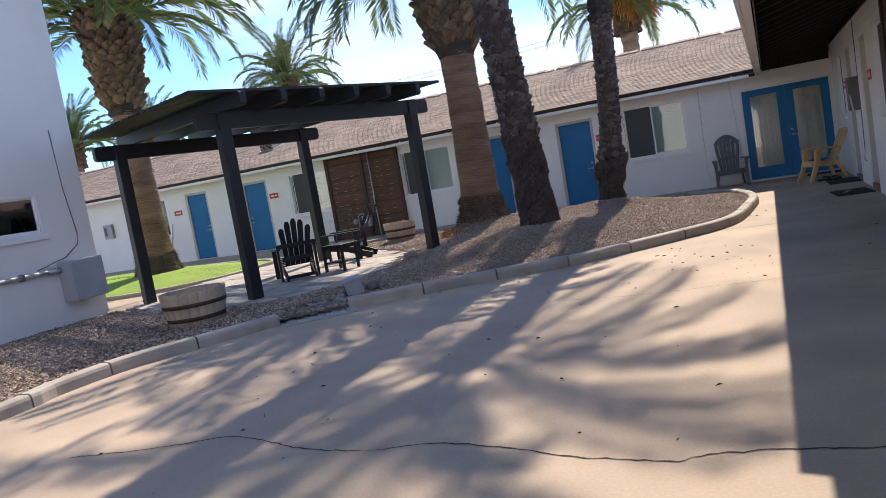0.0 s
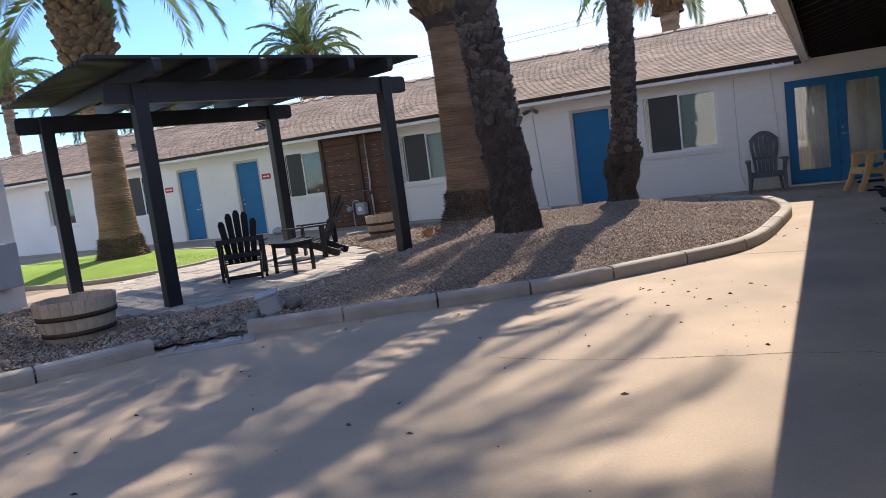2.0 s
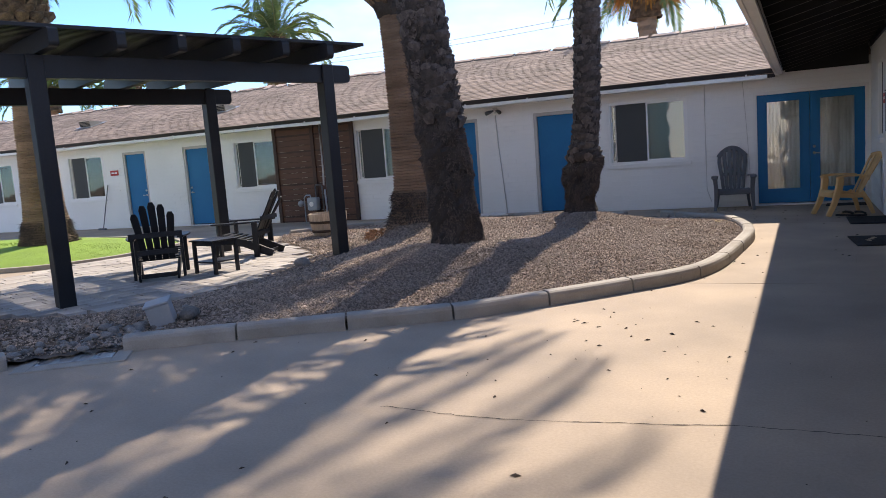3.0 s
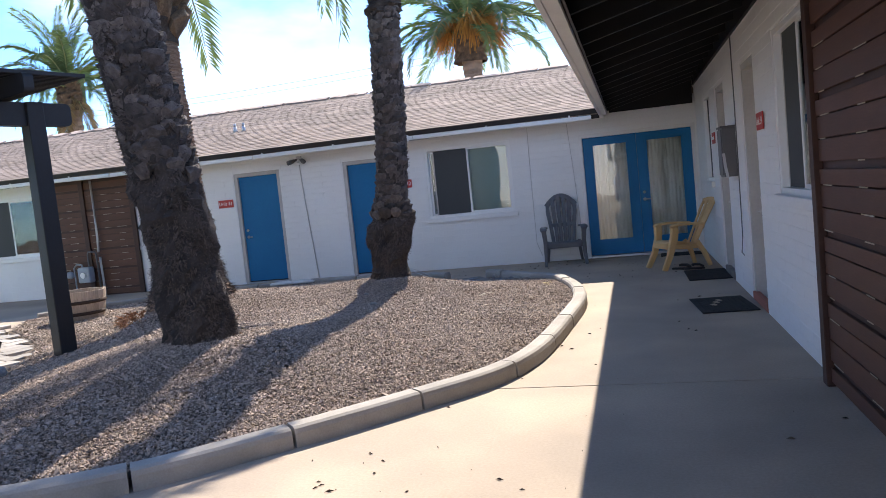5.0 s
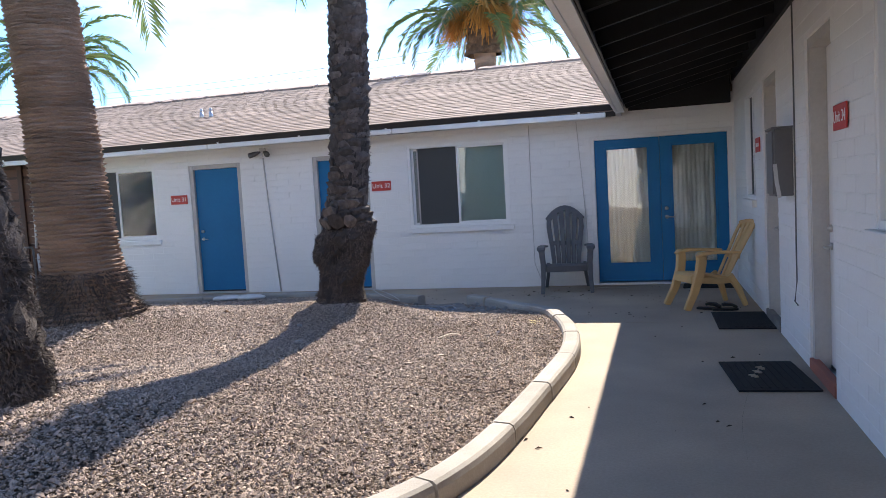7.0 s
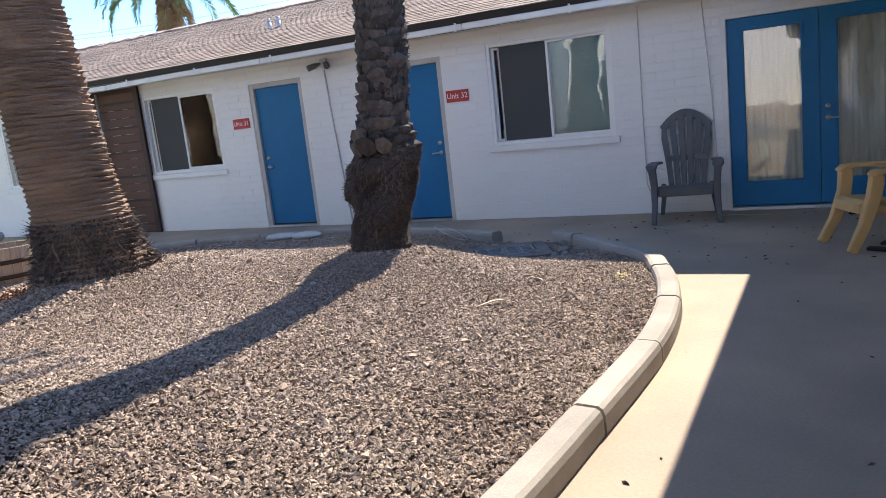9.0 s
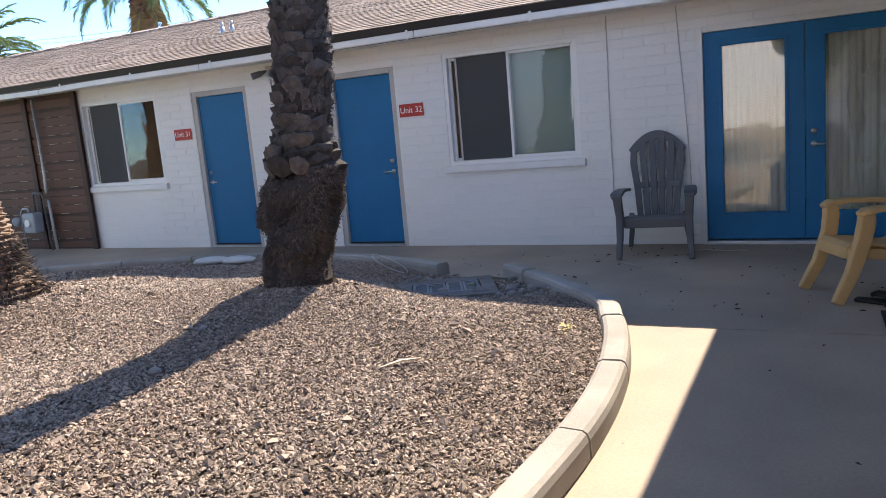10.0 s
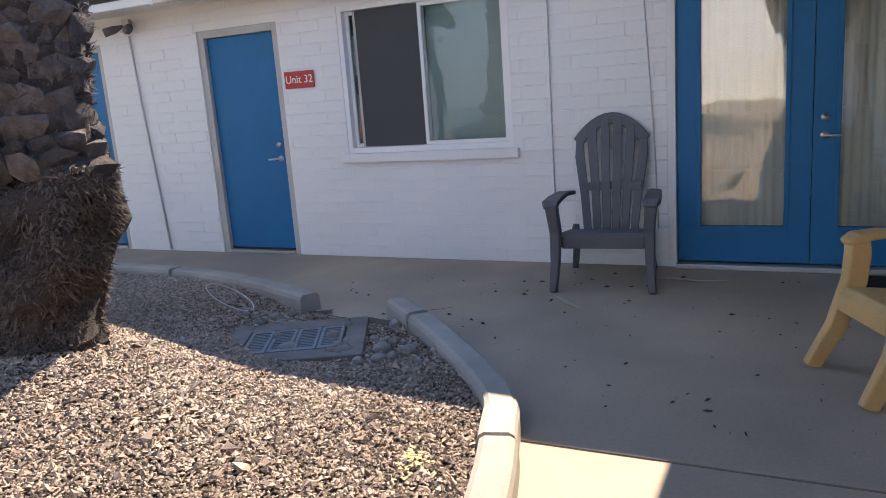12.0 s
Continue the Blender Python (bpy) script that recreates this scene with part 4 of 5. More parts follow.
def palm_ringed(x, y, z, label, xs, ys, rad, head, top, seed, group="", scale=1.0, roots=True):
    """A Canary date palm: brown ringed trunk, pineapple head of leaf bases, arching crown."""
    t = thing("palm_tree", pose(x, y, z), label, "palm tree", group)
    fx, fy, fr = lerp(xs), lerp(ys), lerp(rad)
    path = lambda h: (fx(h), fy(h))
    v, f = trunk_mesh(path, fr, 0.012, (-0.25, head), seed, 0.006, 30, 0.040, 0.048)
    part("trunk", raw_mesh(v, f, BARK_RING), BARK_RING, t, "brown trunk ringed with old leaf scars")
    hr = lerp([(head - 0.15, fr(head) + 0.02), (head + 0.35, fr(head) + 0.16), (top - 0.4, fr(head) + 0.30), (top + 0.1, fr(head) + 0.12)])
    v, f = trunk_mesh(path, hr, 0.08, (head - 0.15, top + 0.1), seed + 1, 0.02, 18)
    part("trunk_head", raw_mesh(v, f, BARK_DARK), BARK_DARK, t, "swollen dark head under the crown")
    place_boots(t, path, hr, head - 0.05, top - 0.15, 0.15, 13, BOOTS_BIG, BOOT_TAN, seed + 2, 0.95)
    if roots:
        tagged(part("root_skirt", fibres(path, fr, -0.05, 0.5, 4200, 0.14, seed + 3, FIBRE), FIBRE, t, "frayed root skirt"), kind="stuff")
    crown(t, top, seed + 5, scale, 52, 0.30, centre=path(top))
    return t


def gz(x, y):
    return float(hill(x, y))


palm_dark(-3.646, 11.377, gz(-3.646, 11.377) - 0.02, "tall dark palm with a shaggy blackened base in gravel",
          [(0, 0.0), (2.2, -0.05), (4, -0.10), (9.5, -0.2)], [(0, 0), (0.8, -0.07), (2.2, -0.36), (4, -0.60), (9.5, -0.9)],
          [(-0.3, 0.33), (0, 0.30), (0.35, 0.285), (0.9, 0.27), (1.5, 0.25), (2.2, 0.235), (9.5, 0.20)], 1.45, 9.6, 101, 0.07, 20, 0.75)
palm_dark(-3.264, 15.594, gz(-3.264, 15.594) - 0.02, "dark palm with a bulging knotted base on the mound",
          [(0, 0), (0.6, 0.05), (1.7, 0.16), (3.2, 0.235), (5.0, 0.24), (8.0, 0.20), (12.5, 0.3)], [(0, 0), (1.0, 0.12), (1.7, 0.15), (3.2, 0.15), (12.5, 0.5)],
          [(-0.3, 0.33), (0, 0.26), (0.2, 0.235), (0.45, 0.285), (0.75, 0.29), (0.95, 0.235), (1.1, 0.195), (3.0, 0.185), (12.5, 0.185)], 0.9, 11.3, 131, 0.12, 28, 0.92)
palm_ringed(-5.76, 14.58, gz(-5.76, 14.58) - 0.03, "tall brown ringed date palm with drooping green fronds",
            [(0, 0), (2.5, 0.16), (7, 0.25)], [(0, 0), (2.5, -0.42), (7, -0.95)],
            [(-0.3, 0.70), (0, 0.54), (0.22, 0.44), (0.7, 0.385), (1.6, 0.355), (2.6, 0.33), (6, 0.32)], 3.40, 5.45, 161, "ringed date palms", 1.0)
tagged(part("palm_roots", fibres(lambda h: (-6.05, 14.18), lambda h: 0.45, gz(-6.1, 14.1) - 0.04, gz(-6.1, 14.1) + 0.1, 700, 0.2, 171, ROOT), ROOT), "reddish torn palm roots spilling over gravel", "roots", kind="stuff")
palm_ringed(-13.745, 13.543, 0.18, "ringed date palm rising from the green turf",
            [(0, 0), (6, 0.0)], [(0, 0), (6, 0)], [(-0.3, 0.62), (0, 0.55), (0.3, 0.45), (0.8, 0.39), (1.8, 0.35), (3, 0.31), (6, 0.30)], 3.95, 6.3, 191, "ringed date palms", 1.0)


def palm_far(x, y, top, label, seed, scale, dates=False, dry=0, rad=0.3):
    t = thing("palm_tree", pose(x, y, -0.05), label, "palm tree", "distant palms")
    path = lambda h: (0.0, 0.0)
    v, f = trunk_mesh(path, lambda h: rad, 0.09, (0, top), seed, 0.02, 14, 0.03, 0.19)
    part("trunk", raw_mesh(v, f, BARK_RING), BARK_RING, t)
    v, f = trunk_mesh(path, lambda h: rad + 0.2, 0.1, (top - 1.3, top), seed + 1, 0.05, 14)
    part("trunk_head", raw_mesh(v, f, BOOT_TAN), BOOT_TAN, t)
    c = crown(t, top, seed + 5, scale, 46, 0.25)
    rng = random.Random(seed)
    for i in range(dry):
        ob = part("dry_frond", DRY, FROND_DRY, c, "hanging dry frond")
        ob.matrix_basis = pose(0, 0, -0.4, 0, rng.uniform(-10, 20), i * 360 / max(1, dry) + rng.uniform(-20, 20))
    if dates:
        for i in range(12):
            a = radians(i * 30 + rng.uniform(-15, 15))
            nr = np.random.default_rng(seed + i)
            verts, faces = [], []
            ex, ey = 0.75 * math.cos(a), 0.75 * math.sin(a)
            for j in range(110):
                p0 = np.array((ex * 0.55, ey * 0.55, 0.1 + nr.normal(0, 0.04)))
                q = np.array((ex * 1.6, ey * 1.6, -0.55)) + nr.normal(0, 0.24, 3)
                m = (p0 + q) / 2 + np.array((0, 0, 0.18))
                w = np.array((-math.sin(a), math.cos(a), 0)) * 0.012
                u = np.array((0, 0, 0.02))
                k = len(verts)
                verts += [tuple(p0 - w), tuple(p0 + w), tuple(m + w + u), tuple(m - w + u), tuple(q + w), tuple(q - w)]
                faces += [(k, k + 1, k + 2, k + 3), (k + 3, k + 2, k + 4, k + 5)]
            tagged(part("fruit_bunch", raw_mesh(verts, faces, DATES), DATES, c, "hanging orange date strands"), kind="stuff")
    return t


palm_far(-4.375, 29.5, 6.75, "distant palm with hanging orange date clusters", 301, 0.92, True, 0)
palm_far(-20.6, 30.95, 7.3, "distant palm behind the motel roof", 321, 0.85, False, 6)
palm_far(-34.3, 30.0, 6.4, "distant leafy palm beyond the lawn", 341, 0.9, False, 0)
palm_far(-41.0, 30.0, 9.2, "distant tall palm beyond the motel", 361, 0.9, False, 0)
palm_far(-28.7, 30.0, 6.0, "distant palm beyond the motel roof", 381, 0.75, False, 3)


# ---- pergola ----
def pergola():
    p = thing("pergola", pose(-8.19, 11.135, 0.03, 0, 0, 68.9), "black-painted timber pergola with a lattice roof over pavers", "pergola")
    me = None
    for sx in (-1, 1):
        for sy in (-1, 1):
            if me is None:
                bm = bmesh.new()
                box(bm, -0.09, 0.09, -0.09, 0.09, 0, 2.78, 0.012)
                me = finish(bm)
            part("post", me, BLACK, p).location = (sx * 1.90 - sy * 0.143, sy * 1.505, 0)
    me = None
    for sy in (-1, 1):
        if me is None:
            bm = bmesh.new()
            box(bm, -2.32, 2.30, -0.055, 0.055, 2.53, 2.775)
            bmesh.ops.bevel(bm, geom=[e for e in bm.edges if abs(e.verts[0].co.y - e.verts[1].co.y) > 0.05], offset=0.06, segments=4, profile=0.5, affect="EDGES")
            me = finish(bm)
        part("beam", me, BLACK, p).location = (-sy * 0.143, sy * 1.505, 0)
    bm = bmesh.new()
    box(bm, -0.05, 0.05, -2.10, 2.2, 2.785, 2.985)
    bmesh.ops.bevel(bm, geom=[e for e in bm.edges if abs(e.verts[0].co.x - e.verts[1].co.x) > 0.05], offset=0.05, segments=3, profile=0.5, affect="EDGES")
    me = finish(bm)
    for i in range(6):
        part("rafter", me, BLACK, p).location = (-1.70 + i * 0.69, 0, 0)
    bm = bmesh.new()
    box(bm, -2.44, 2.42, -0.02, 0.02, 2.988, 3.03, 0.005)
    me = finish(bm)
    for i in range(57):
        part("lattice_slat", me, BLACK, p).location = (random.uniform(-0.01, 0.01), -1.96 + i * 0.072, 0)
    return p


pergola()


# ---- patio furniture ----
def adirondack(name, m, label):
    """Slatted wooden-style armchair; faces -y, origin under the seat."""
    c = thing(name, m, label, "chair", "black adirondack chairs")
    for sx in (-1, 1):
        bm = bmesh.new()
        slab(bm, [(sx * 0.28, -0.36, 0.30), (sx * 0.26, 0.05, 0.22), (sx * 0.24, 0.50, 0.03)], 0.12, 0.03, up=(0, 0, 1))
        part("side_rail", bm, BLACKW, c, bevel=0.004)
        bm = bmesh.new()
        box(bm, sx * 0.315 - 0.045, sx * 0.315 + 0.045, -0.34, -0.30, 0, 0.53, 0.006)
        part("front_leg", bm, BLACKW, c)
        bm = bmesh.new()
        box(bm, sx * 0.315 - 0.02, sx * 0.315 + 0.02, 0.22, 0.31, 0, 0.54, 0.006)
        part("rear_leg", bm, BLACKW, c)
        bm = bmesh.new()
        slab(bm, [(sx * 0.34, -0.42, 0.545), (sx * 0.35, -0.2, 0.545), (sx * 0.34, 0.1, 0.548), (sx * 0.31, 0.36, 0.55)], 0.025, [0.13, 0.15, 0.13, 0.08])
        part("armrest", bm, BLACKW, c, bevel=0.005)
    for i in range(6):
        bm = bmesh.new()
        y = -0.35 + i * 0.088
        box(bm, -0.27, 0.27, y, y + 0.078, 0.345 - 0.022 * i, 0.365 - 0.022 * i, 0.005)
        part("seat_slat", bm, BLACKW, c)
    lean = 0.42
    for i in range(5):
        u = i - 2
        hgt = 0.80 - 0.035 * u * u
        bm = bmesh.new()
        slab(bm, [(u * 0.085, 0.17, 0.24), (u * 0.098, 0.17 + lean * 0.45, 0.24 + hgt * 0.52), (u * 0.112, 0.17 + lean * 0.84, 0.24 + hgt * 0.93), (u * 0.112, 0.17 + lean * 0.9, 0.24 + hgt)], 0.02, [0.075, 0.088, 0.095, 0.05], up=(0, -1, 0.3))
        part("back_slat", bm, BLACKW, c, bevel=0.004)
    for zz, w in ((0.36, 0.26), (0.60, 0.34)):
        bm = bmesh.new()
        y = 0.17 + lean * (zz - 0.24) / 0.86 + 0.03
        box(bm, -w, w, y, y + 0.025, zz - 0.035, zz + 0.035, 0.004)
        part("back_rail", bm, BLACKW, c)
    bm = bmesh.new()
    box(bm, -0.25, 0.25, 0.40, 0.425, 0.03, 0.09, 0.004)
    part("rear_stretcher", bm, BLACKW, c)
    return c


adirondack("adirondack_chair", pose(-7.98, 10.92, 0.045, 0, 0, 222), "black slatted adirondack chair standing on the pavers")
adirondack("adirondack_chair", pose(-8.03, 12.83, 0.045, 0, 0, -73), "black slatted adirondack chair beside the small table")


def side_table():
    t = thing("side_table", pose(-7.253, 11.218, 0.045, 0, 0, -12), "small black slatted side table between the chairs", "table")
    for i in range(5):
        bm = bmesh.new()
        box(bm, -0.26, 0.26, -0.23 + i * 0.093, -0.23 + i * 0.093 + 0.085, 0.44, 0.462, 0.005)
        part("top_slat", bm, BLACKW, t)
    for sx in (-1, 1):
        for sy in (-1, 1):
            bm = bmesh.new()
            box(bm, sx * 0.215 - 0.022, sx * 0.215 + 0.022, sy * 0.18 - 0.022, sy * 0.18 + 0.022, 0, 0.439, 0.004)
            part("leg", bm, BLACKW, t)
    bm = bmesh.new()
    box(bm, -0.19, 0.19, -0.195, 0.195, 0.15, 0.17, 0.004)
    part("lower_shelf", bm, BLACKW, t)
    bm = bmesh.new()
    for sy in (-1, 1):
        box(bm, -0.192, 0.192, sy * 0.18 - 0.01, sy * 0.18 + 0.01, 0.385, 0.438)
    for sx in (-1, 1):
        box(bm, sx * 0.215 - 0.01, sx * 0.215 + 0.01, -0.157, 0.157, 0.385, 0.438)
    part("apron", bm, BLACKW, t)


side_table()


def resin_chair(m, label, material, w, height, lean, slats, squareback, rake=0.0):
    """Moulded outdoor armchair; faces -y."""
    c = thing("resin_chair", m, label, "chair", "moulded resin chairs")
    h = w / 2
    bm = bmesh.new()
    slab(bm, [(0, -0.30, 0.36), (0, -0.27, 0.385), (0, -0.1, 0.375), (0, 0.12, 0.335), (0, 0.24, 0.31)], [0.03, 0.03, 0.025, 0.025, 0.025], [w - 0.10, w - 0.08, w - 0.12, w - 0.18, w - 0.2])
    box(bm, -h + 0.05, h - 0.05, -0.312, -0.285, 0.29, 0.375)
    part("seat", bm, material, c, bevel=0.008)
    for sx in (-1, 1):
        bm = bmesh.new()
        slab(bm, [(sx * (h + 0.005), -0.40, 0.0), (sx * (h - 0.01), -0.355 + rake * 0.35, 0.20), (sx * (h - 0.015), -0.34 + rake * 0.7, 0.42), (sx * (h - 0.005), -0.365 + rake * 0.95, 0.54), (sx * h, -0.375 + rake, 0.605)], [0.075, 0.085, 0.10, 0.10, 0.09], [0.05, 0.06, 0.07, 0.075, 0.08], up=(0, 1, 0))
        part("front_leg", bm, material, c, bevel=0.01)
        bm = bmesh.new()
        slab(bm, [(sx * (h - 0.03), 0.33, 0.0), (sx * (h - 0.06), 0.26, 0.2), (sx * (h - 0.07), 0.16, 0.36)], [0.05, 0.065, 0.07], [0.045, 0.05, 0.05], up=(0, 1, 0))
        part("rear_leg", bm, material, c, bevel=0.008)
        bm = bmesh.new()
        slab(bm, [(sx * h, -0.43 + rake, 0.598), (sx * (h + 0.005), -0.38 + rake, 0.622), (sx * (h + 0.005), -0.2 + rake * 0.6, 0.632), (sx * h, 0.06, 0.625), (sx * (h - 0.05), 0.17 + lean * 0.35, 0.61)], [0.03, 0.04, 0.035, 0.035, 0.03], [0.085, 0.115, 0.11, 0.085, 0.05])
        part("armrest", bm, material, c, bevel=0.010)
        bm = bmesh.new()
        slab(bm, [(sx * (h - 0.045), -0.30, 0.335), (sx * (h - 0.06), 0.0, 0.30), (sx * (h - 0.07), 0.2, 0.30)], 0.07, 0.03)
        part("side_skirt", bm, material, c, bevel=0.006)
    base, n = 0.30, slats
    bw = w - 0.17
    for i in range(n):
        u = (i - (n - 1) / 2) / ((n - 1) / 2)
        hh = (height - base) * (1 - (0.04 if squareback else 0.20) * u * u)
        x0, x1 = u * (bw / 2 - 0.04) * 0.82, u * (bw / 2 - 0.03) * 1.08
        sw = bw / n
        bow = 0.035 * u * u
        bm = bmesh.new()
        slab(bm, [(x0, 0.20 - bow, base), (x0 * 0.6 + x1 * 0.4, 0.20 - bow + lean * 0.40, base + hh * 0.42), (x1, 0.20 - bow + lean * 0.8, base + hh * 0.82), (x1, 0.20 - bow + lean * 0.97, base + hh * 0.985)], 0.018, [sw * 0.72, sw * 0.78, sw * 0.86, sw * 0.7], up=(0, -1, 0.2))
        part("back_slat", bm, material, c, bevel=0.005)
    arc = []
    for k in range(13):
        u = -1 + k / 6
        hh = (height - base) * (1 - (0.04 if squareback else 0.20) * u * u)
        arc.append((u * (bw / 2 - 0.01) * 1.06, 0.20 - 0.035 * u * u + lean * 0.97 + 0.006, base + hh * 0.97))
    bm = bmesh.new()
    slab(bm, arc, 0.028, 0.085, up=(0, -1, 0.15))
    part("top_rail", bm, material, c, bevel=0.008)
    bm = bmesh.new()
    z = base + (height - base) * 0.40
    slab(bm, [(-bw / 2 + 0.02, 0.17 + lean * 0.40, z), (0, 0.212 + lean * 0.40, z), (bw / 2 - 0.02, 0.17 + lean * 0.40, z)], 0.022, 0.06, up=(0, -1, 0.2))
    part("lumbar_rail", bm, material, c, bevel=0.005)
    return c


resin_chair(pose(-1.057, 18.46, 0, 0, 0, 6), "dark grey resin adirondack chair against the white wall", GREYPL, 0.66, 1.17, 0.17, 6, False)
resin_chair(pose(0.724, 16.91, 0, 0, 0, -66), "tan yellow resin chair leaning back towards the wall", YELLOWPL, 0.50, 0.94, 0.34, 5, True, 0.17)


def barrel(x, y, z, r, h, label, seed):
    b = thing("barrel_planter", pose(x, y, z, 0, 0, seed * 17), label, "planter", "half barrel planters")
    n = 22
    bm = bmesh.new()
    w = 2 * math.pi * r / n * 0.485
    prof = [(0.0, 0.80), (0.35 * h, 0.90), (0.7 * h, 0.97), (h, 1.0)]
    rings = []
    for zz, k in prof:
        rings.append([bm.verts.new(q) for q in ((r * k, -w * k, zz), (r * k, w * k, zz), (r * k - 0.028, w * k * 0.93, zz), (r * k - 0.028, -w * k * 0.93, zz))])
    for a, c in zip(rings, rings[1:]):
        for k in range(4):
            bm.faces.new((a[k], a[(k + 1) % 4], c[(k + 1) % 4], c[k]))
    bm.faces.new(rings[0][::-1])
    bm.faces.new(rings[-1])
    me = finish(bm)
    rng = random.Random(seed)
    for i in range(n):
        ob = part("stave", me, STAVE, b)
        ob.matrix_basis = pose(0, 0, rng.uniform(-0.006, 0.004), 0, 0, i * 360 / n)
    for zz, k in ((0.62 * h, 0.955), (0.22 * h, 0.868)):
        verts, faces = [], []
        for i in range(40):
            a = 2 * math.pi * i / 40
            for rr, dz in ((r * k + 0.002, -0.024), (r * k + 0.010, -0.024), (r * k + 0.012, 0.024), (r * k + 0.004, 0.024)):
                verts.append((rr * math.cos(a), rr * math.sin(a), zz + dz))
        for i in range(40):
            j = (i + 1) % 40
            faces += [(4 * i + q, 4 * i + (q + 1) % 4, 4 * j + (q + 1) % 4, 4 * j + q) for q in range(4)]
        part("hoop", raw_mesh(verts, faces, HOOP, True), HOOP, b, "dark rusty iron hoop")
    bm = bmesh.new()
    tube(bm, [(0, 0, h * 0.2), (0, 0, h * 0.78)], [r * 0.83, r * 0.93], 24)
    part("soil", bm, SOIL, b, "dry brown soil fill")


barrel(-7.2, 7.45, 0.04, 0.41, 0.44, "weathered half wine barrel planter in gravel", 1)
barrel(-8.02, 15.15, 0.08, 0.36, 0.42, "weathered half barrel planter near the slat screen", 2)


# ---- fixtures on the walls ----
def sign(name, m, word, label):
    s = thing(name, m, label, "sign", "red unit signs")
    bm = bmesh.new()
    box(bm, 0, 0.32, -0.012, -0.002, 0, 0.15, 0.002)
    part("board", bm, RED, s)
    if word:
        cu = bpy.data.curves.new("letters", "FONT")
        cu.body, cu.size, cu.extrude, cu.align_x, cu.align_y = word, 0.098, 0.0008, "CENTER", "CENTER"
        cu.materials.append(SIGNW)
        ob = new("letters", cu)
        ob.parent = s
        ob.matrix_basis = pose(0.16, -0.0132, 0.075, 90, 0, 0)
        ob["label"] = "white serif unit number"
    else:
        bm = bmesh.new()
        for a, b in ((0.05, 0.17), (0.20, 0.27)):
            box(bm, a, b, -0.0145, -0.0125, 0.055, 0.095)
        part("lettering", bm, SIGNW, s, "white worn lettering")


sign("unit_sign", pose(-4.075, YW - 0.008, 1.555), "Unit 32", "red board sign reading Unit 32 in white")
sign("unit_sign", pose(-7.72, YW - 0.008, 1.53), "Unit 31", "red board sign reading Unit 31 in white")
sign("unit_sign", pose(-14.10, YW - 0.008, 1.55), "", "small red unit sign beside a blue door")
sign("unit_sign", pose(-17.90, YW - 0.008, 1.53), "", "small red unit sign by the far door")
sign("unit_sign", EAST @ pose(XW - 0.008, 12.92, 1.69, 0, 0, -90), "Unit 34", "red board sign reading Unit 34 under the eave")
sign("unit_sign", EAST @ pose(XW - 0.008, 16.57, 1.70, 0, 0, -90), "", "small red unit sign under the dark eave")


def meter_box():
    b = thing("meter_box", EAST @ pose(XW, 14.57, 1.275), "dark grey metal utility box with a loose strap", "utility box")
    bm = bmesh.new()
    box(bm, -0.14, -0.002, -0.17, 0.19, 0, 0.54, 0.008)
    part("body", bm, DARKBOX, b)
    bm = bmesh.new()
    box(bm, -0.155, -0.141, -0.15, 0.17, 0.02, 0.52, 0.004)
    part("cover", bm, DARKBOX, b, "flat hinged cover")
    bm = bmesh.new()
    box(bm, -0.16, 0.0, -0.18, 0.2, 0.54, 0.556, 0.003)
    part("rain_lip", bm, DARKBOX, b)
    bm = bmesh.new()
    slab(bm, [(-0.14, -0.176, 0.26), (-0.13, -0.178, 0.12), (-0.11, -0.177, -0.01)], 0.004, 0.03, up=(0, 1, 0))
    part("strap", bm, GALV, b, "dangling pale strap")


meter_box()
bm = bmesh.new()
tube(bm, [(XW - 0.012, 14.28, 2.86), (XW - 0.012, 14.27, 2.2), (XW - 0.015, 14.26, 1.4), (XW - 0.02, 14.25, 0.9), (XW - 0.03, 14.19, 0.62), (XW - 0.05, 14.17, 0.46), (XW - 0.02, 14.22, 0.42)], 0.006, 6)
tagged(part("hanging_cable", bm, WIREM, smooth=True), "thin grey cable hanging loose down the wall", "cable").matrix_basis = EAST
for nm, pts, r in (("wall_cable", [(-1.57, YW - 0.012, 2.38), (-1.575, YW - 0.012, 1.2), (-1.57, YW - 0.012, 0.35), (-1.49, YW - 0.015, 0.12)], 0.006),
                   ("wall_cable", [(-0.88, YW - 0.012, 2.38), (-0.83, YW - 0.012, 1.6), (-0.79, YW - 0.012, 0.9), (-0.77, YW - 0.012, 0.3)], 0.006),
                   ("wall_cable", [(-5.93, YW - 0.012, 2.20), (-5.90, YW - 0.012, 1.6), (-5.78, YW - 0.012, 0.02)], 0.011)):
    bm = bmesh.new()
    tube(bm, pts, r, 6)
    tagged(part(nm, bm, WIREW, smooth=True), "white-painted cable running down the block wall", "cable", "painted wall cables")


def flood_camera():
    f = thing("security_light", pose(-5.92, YW - 0.002, 2.30), "small dark security camera under the eave", "security camera")
    bm = bmesh.new()
    box(bm, -0.05, 0.05, -0.05, 0.0, -0.03, 0.06, 0.008)
    part("mount", bm, WIREW, f)
    for a in (-1, 1):
        bm = bmesh.new()
        tube(bm, [(a * 0.03, -0.05, 0.0), (a * 0.10, -0.10, -0.03), (a * 0.16, -0.18, -0.06)], [0.012, 0.04, 0.045], 10)
        part("lamp_head", bm, DARKBOX, f, "round dark lens head", smooth=True)
    bm = bmesh.new()
    tube(bm, [(0, -0.05, -0.02), (0, -0.11, -0.09)], [0.02, 0.035], 10)
    part("sensor", bm, SIGNW, f, "pale sensor")


flood_camera()


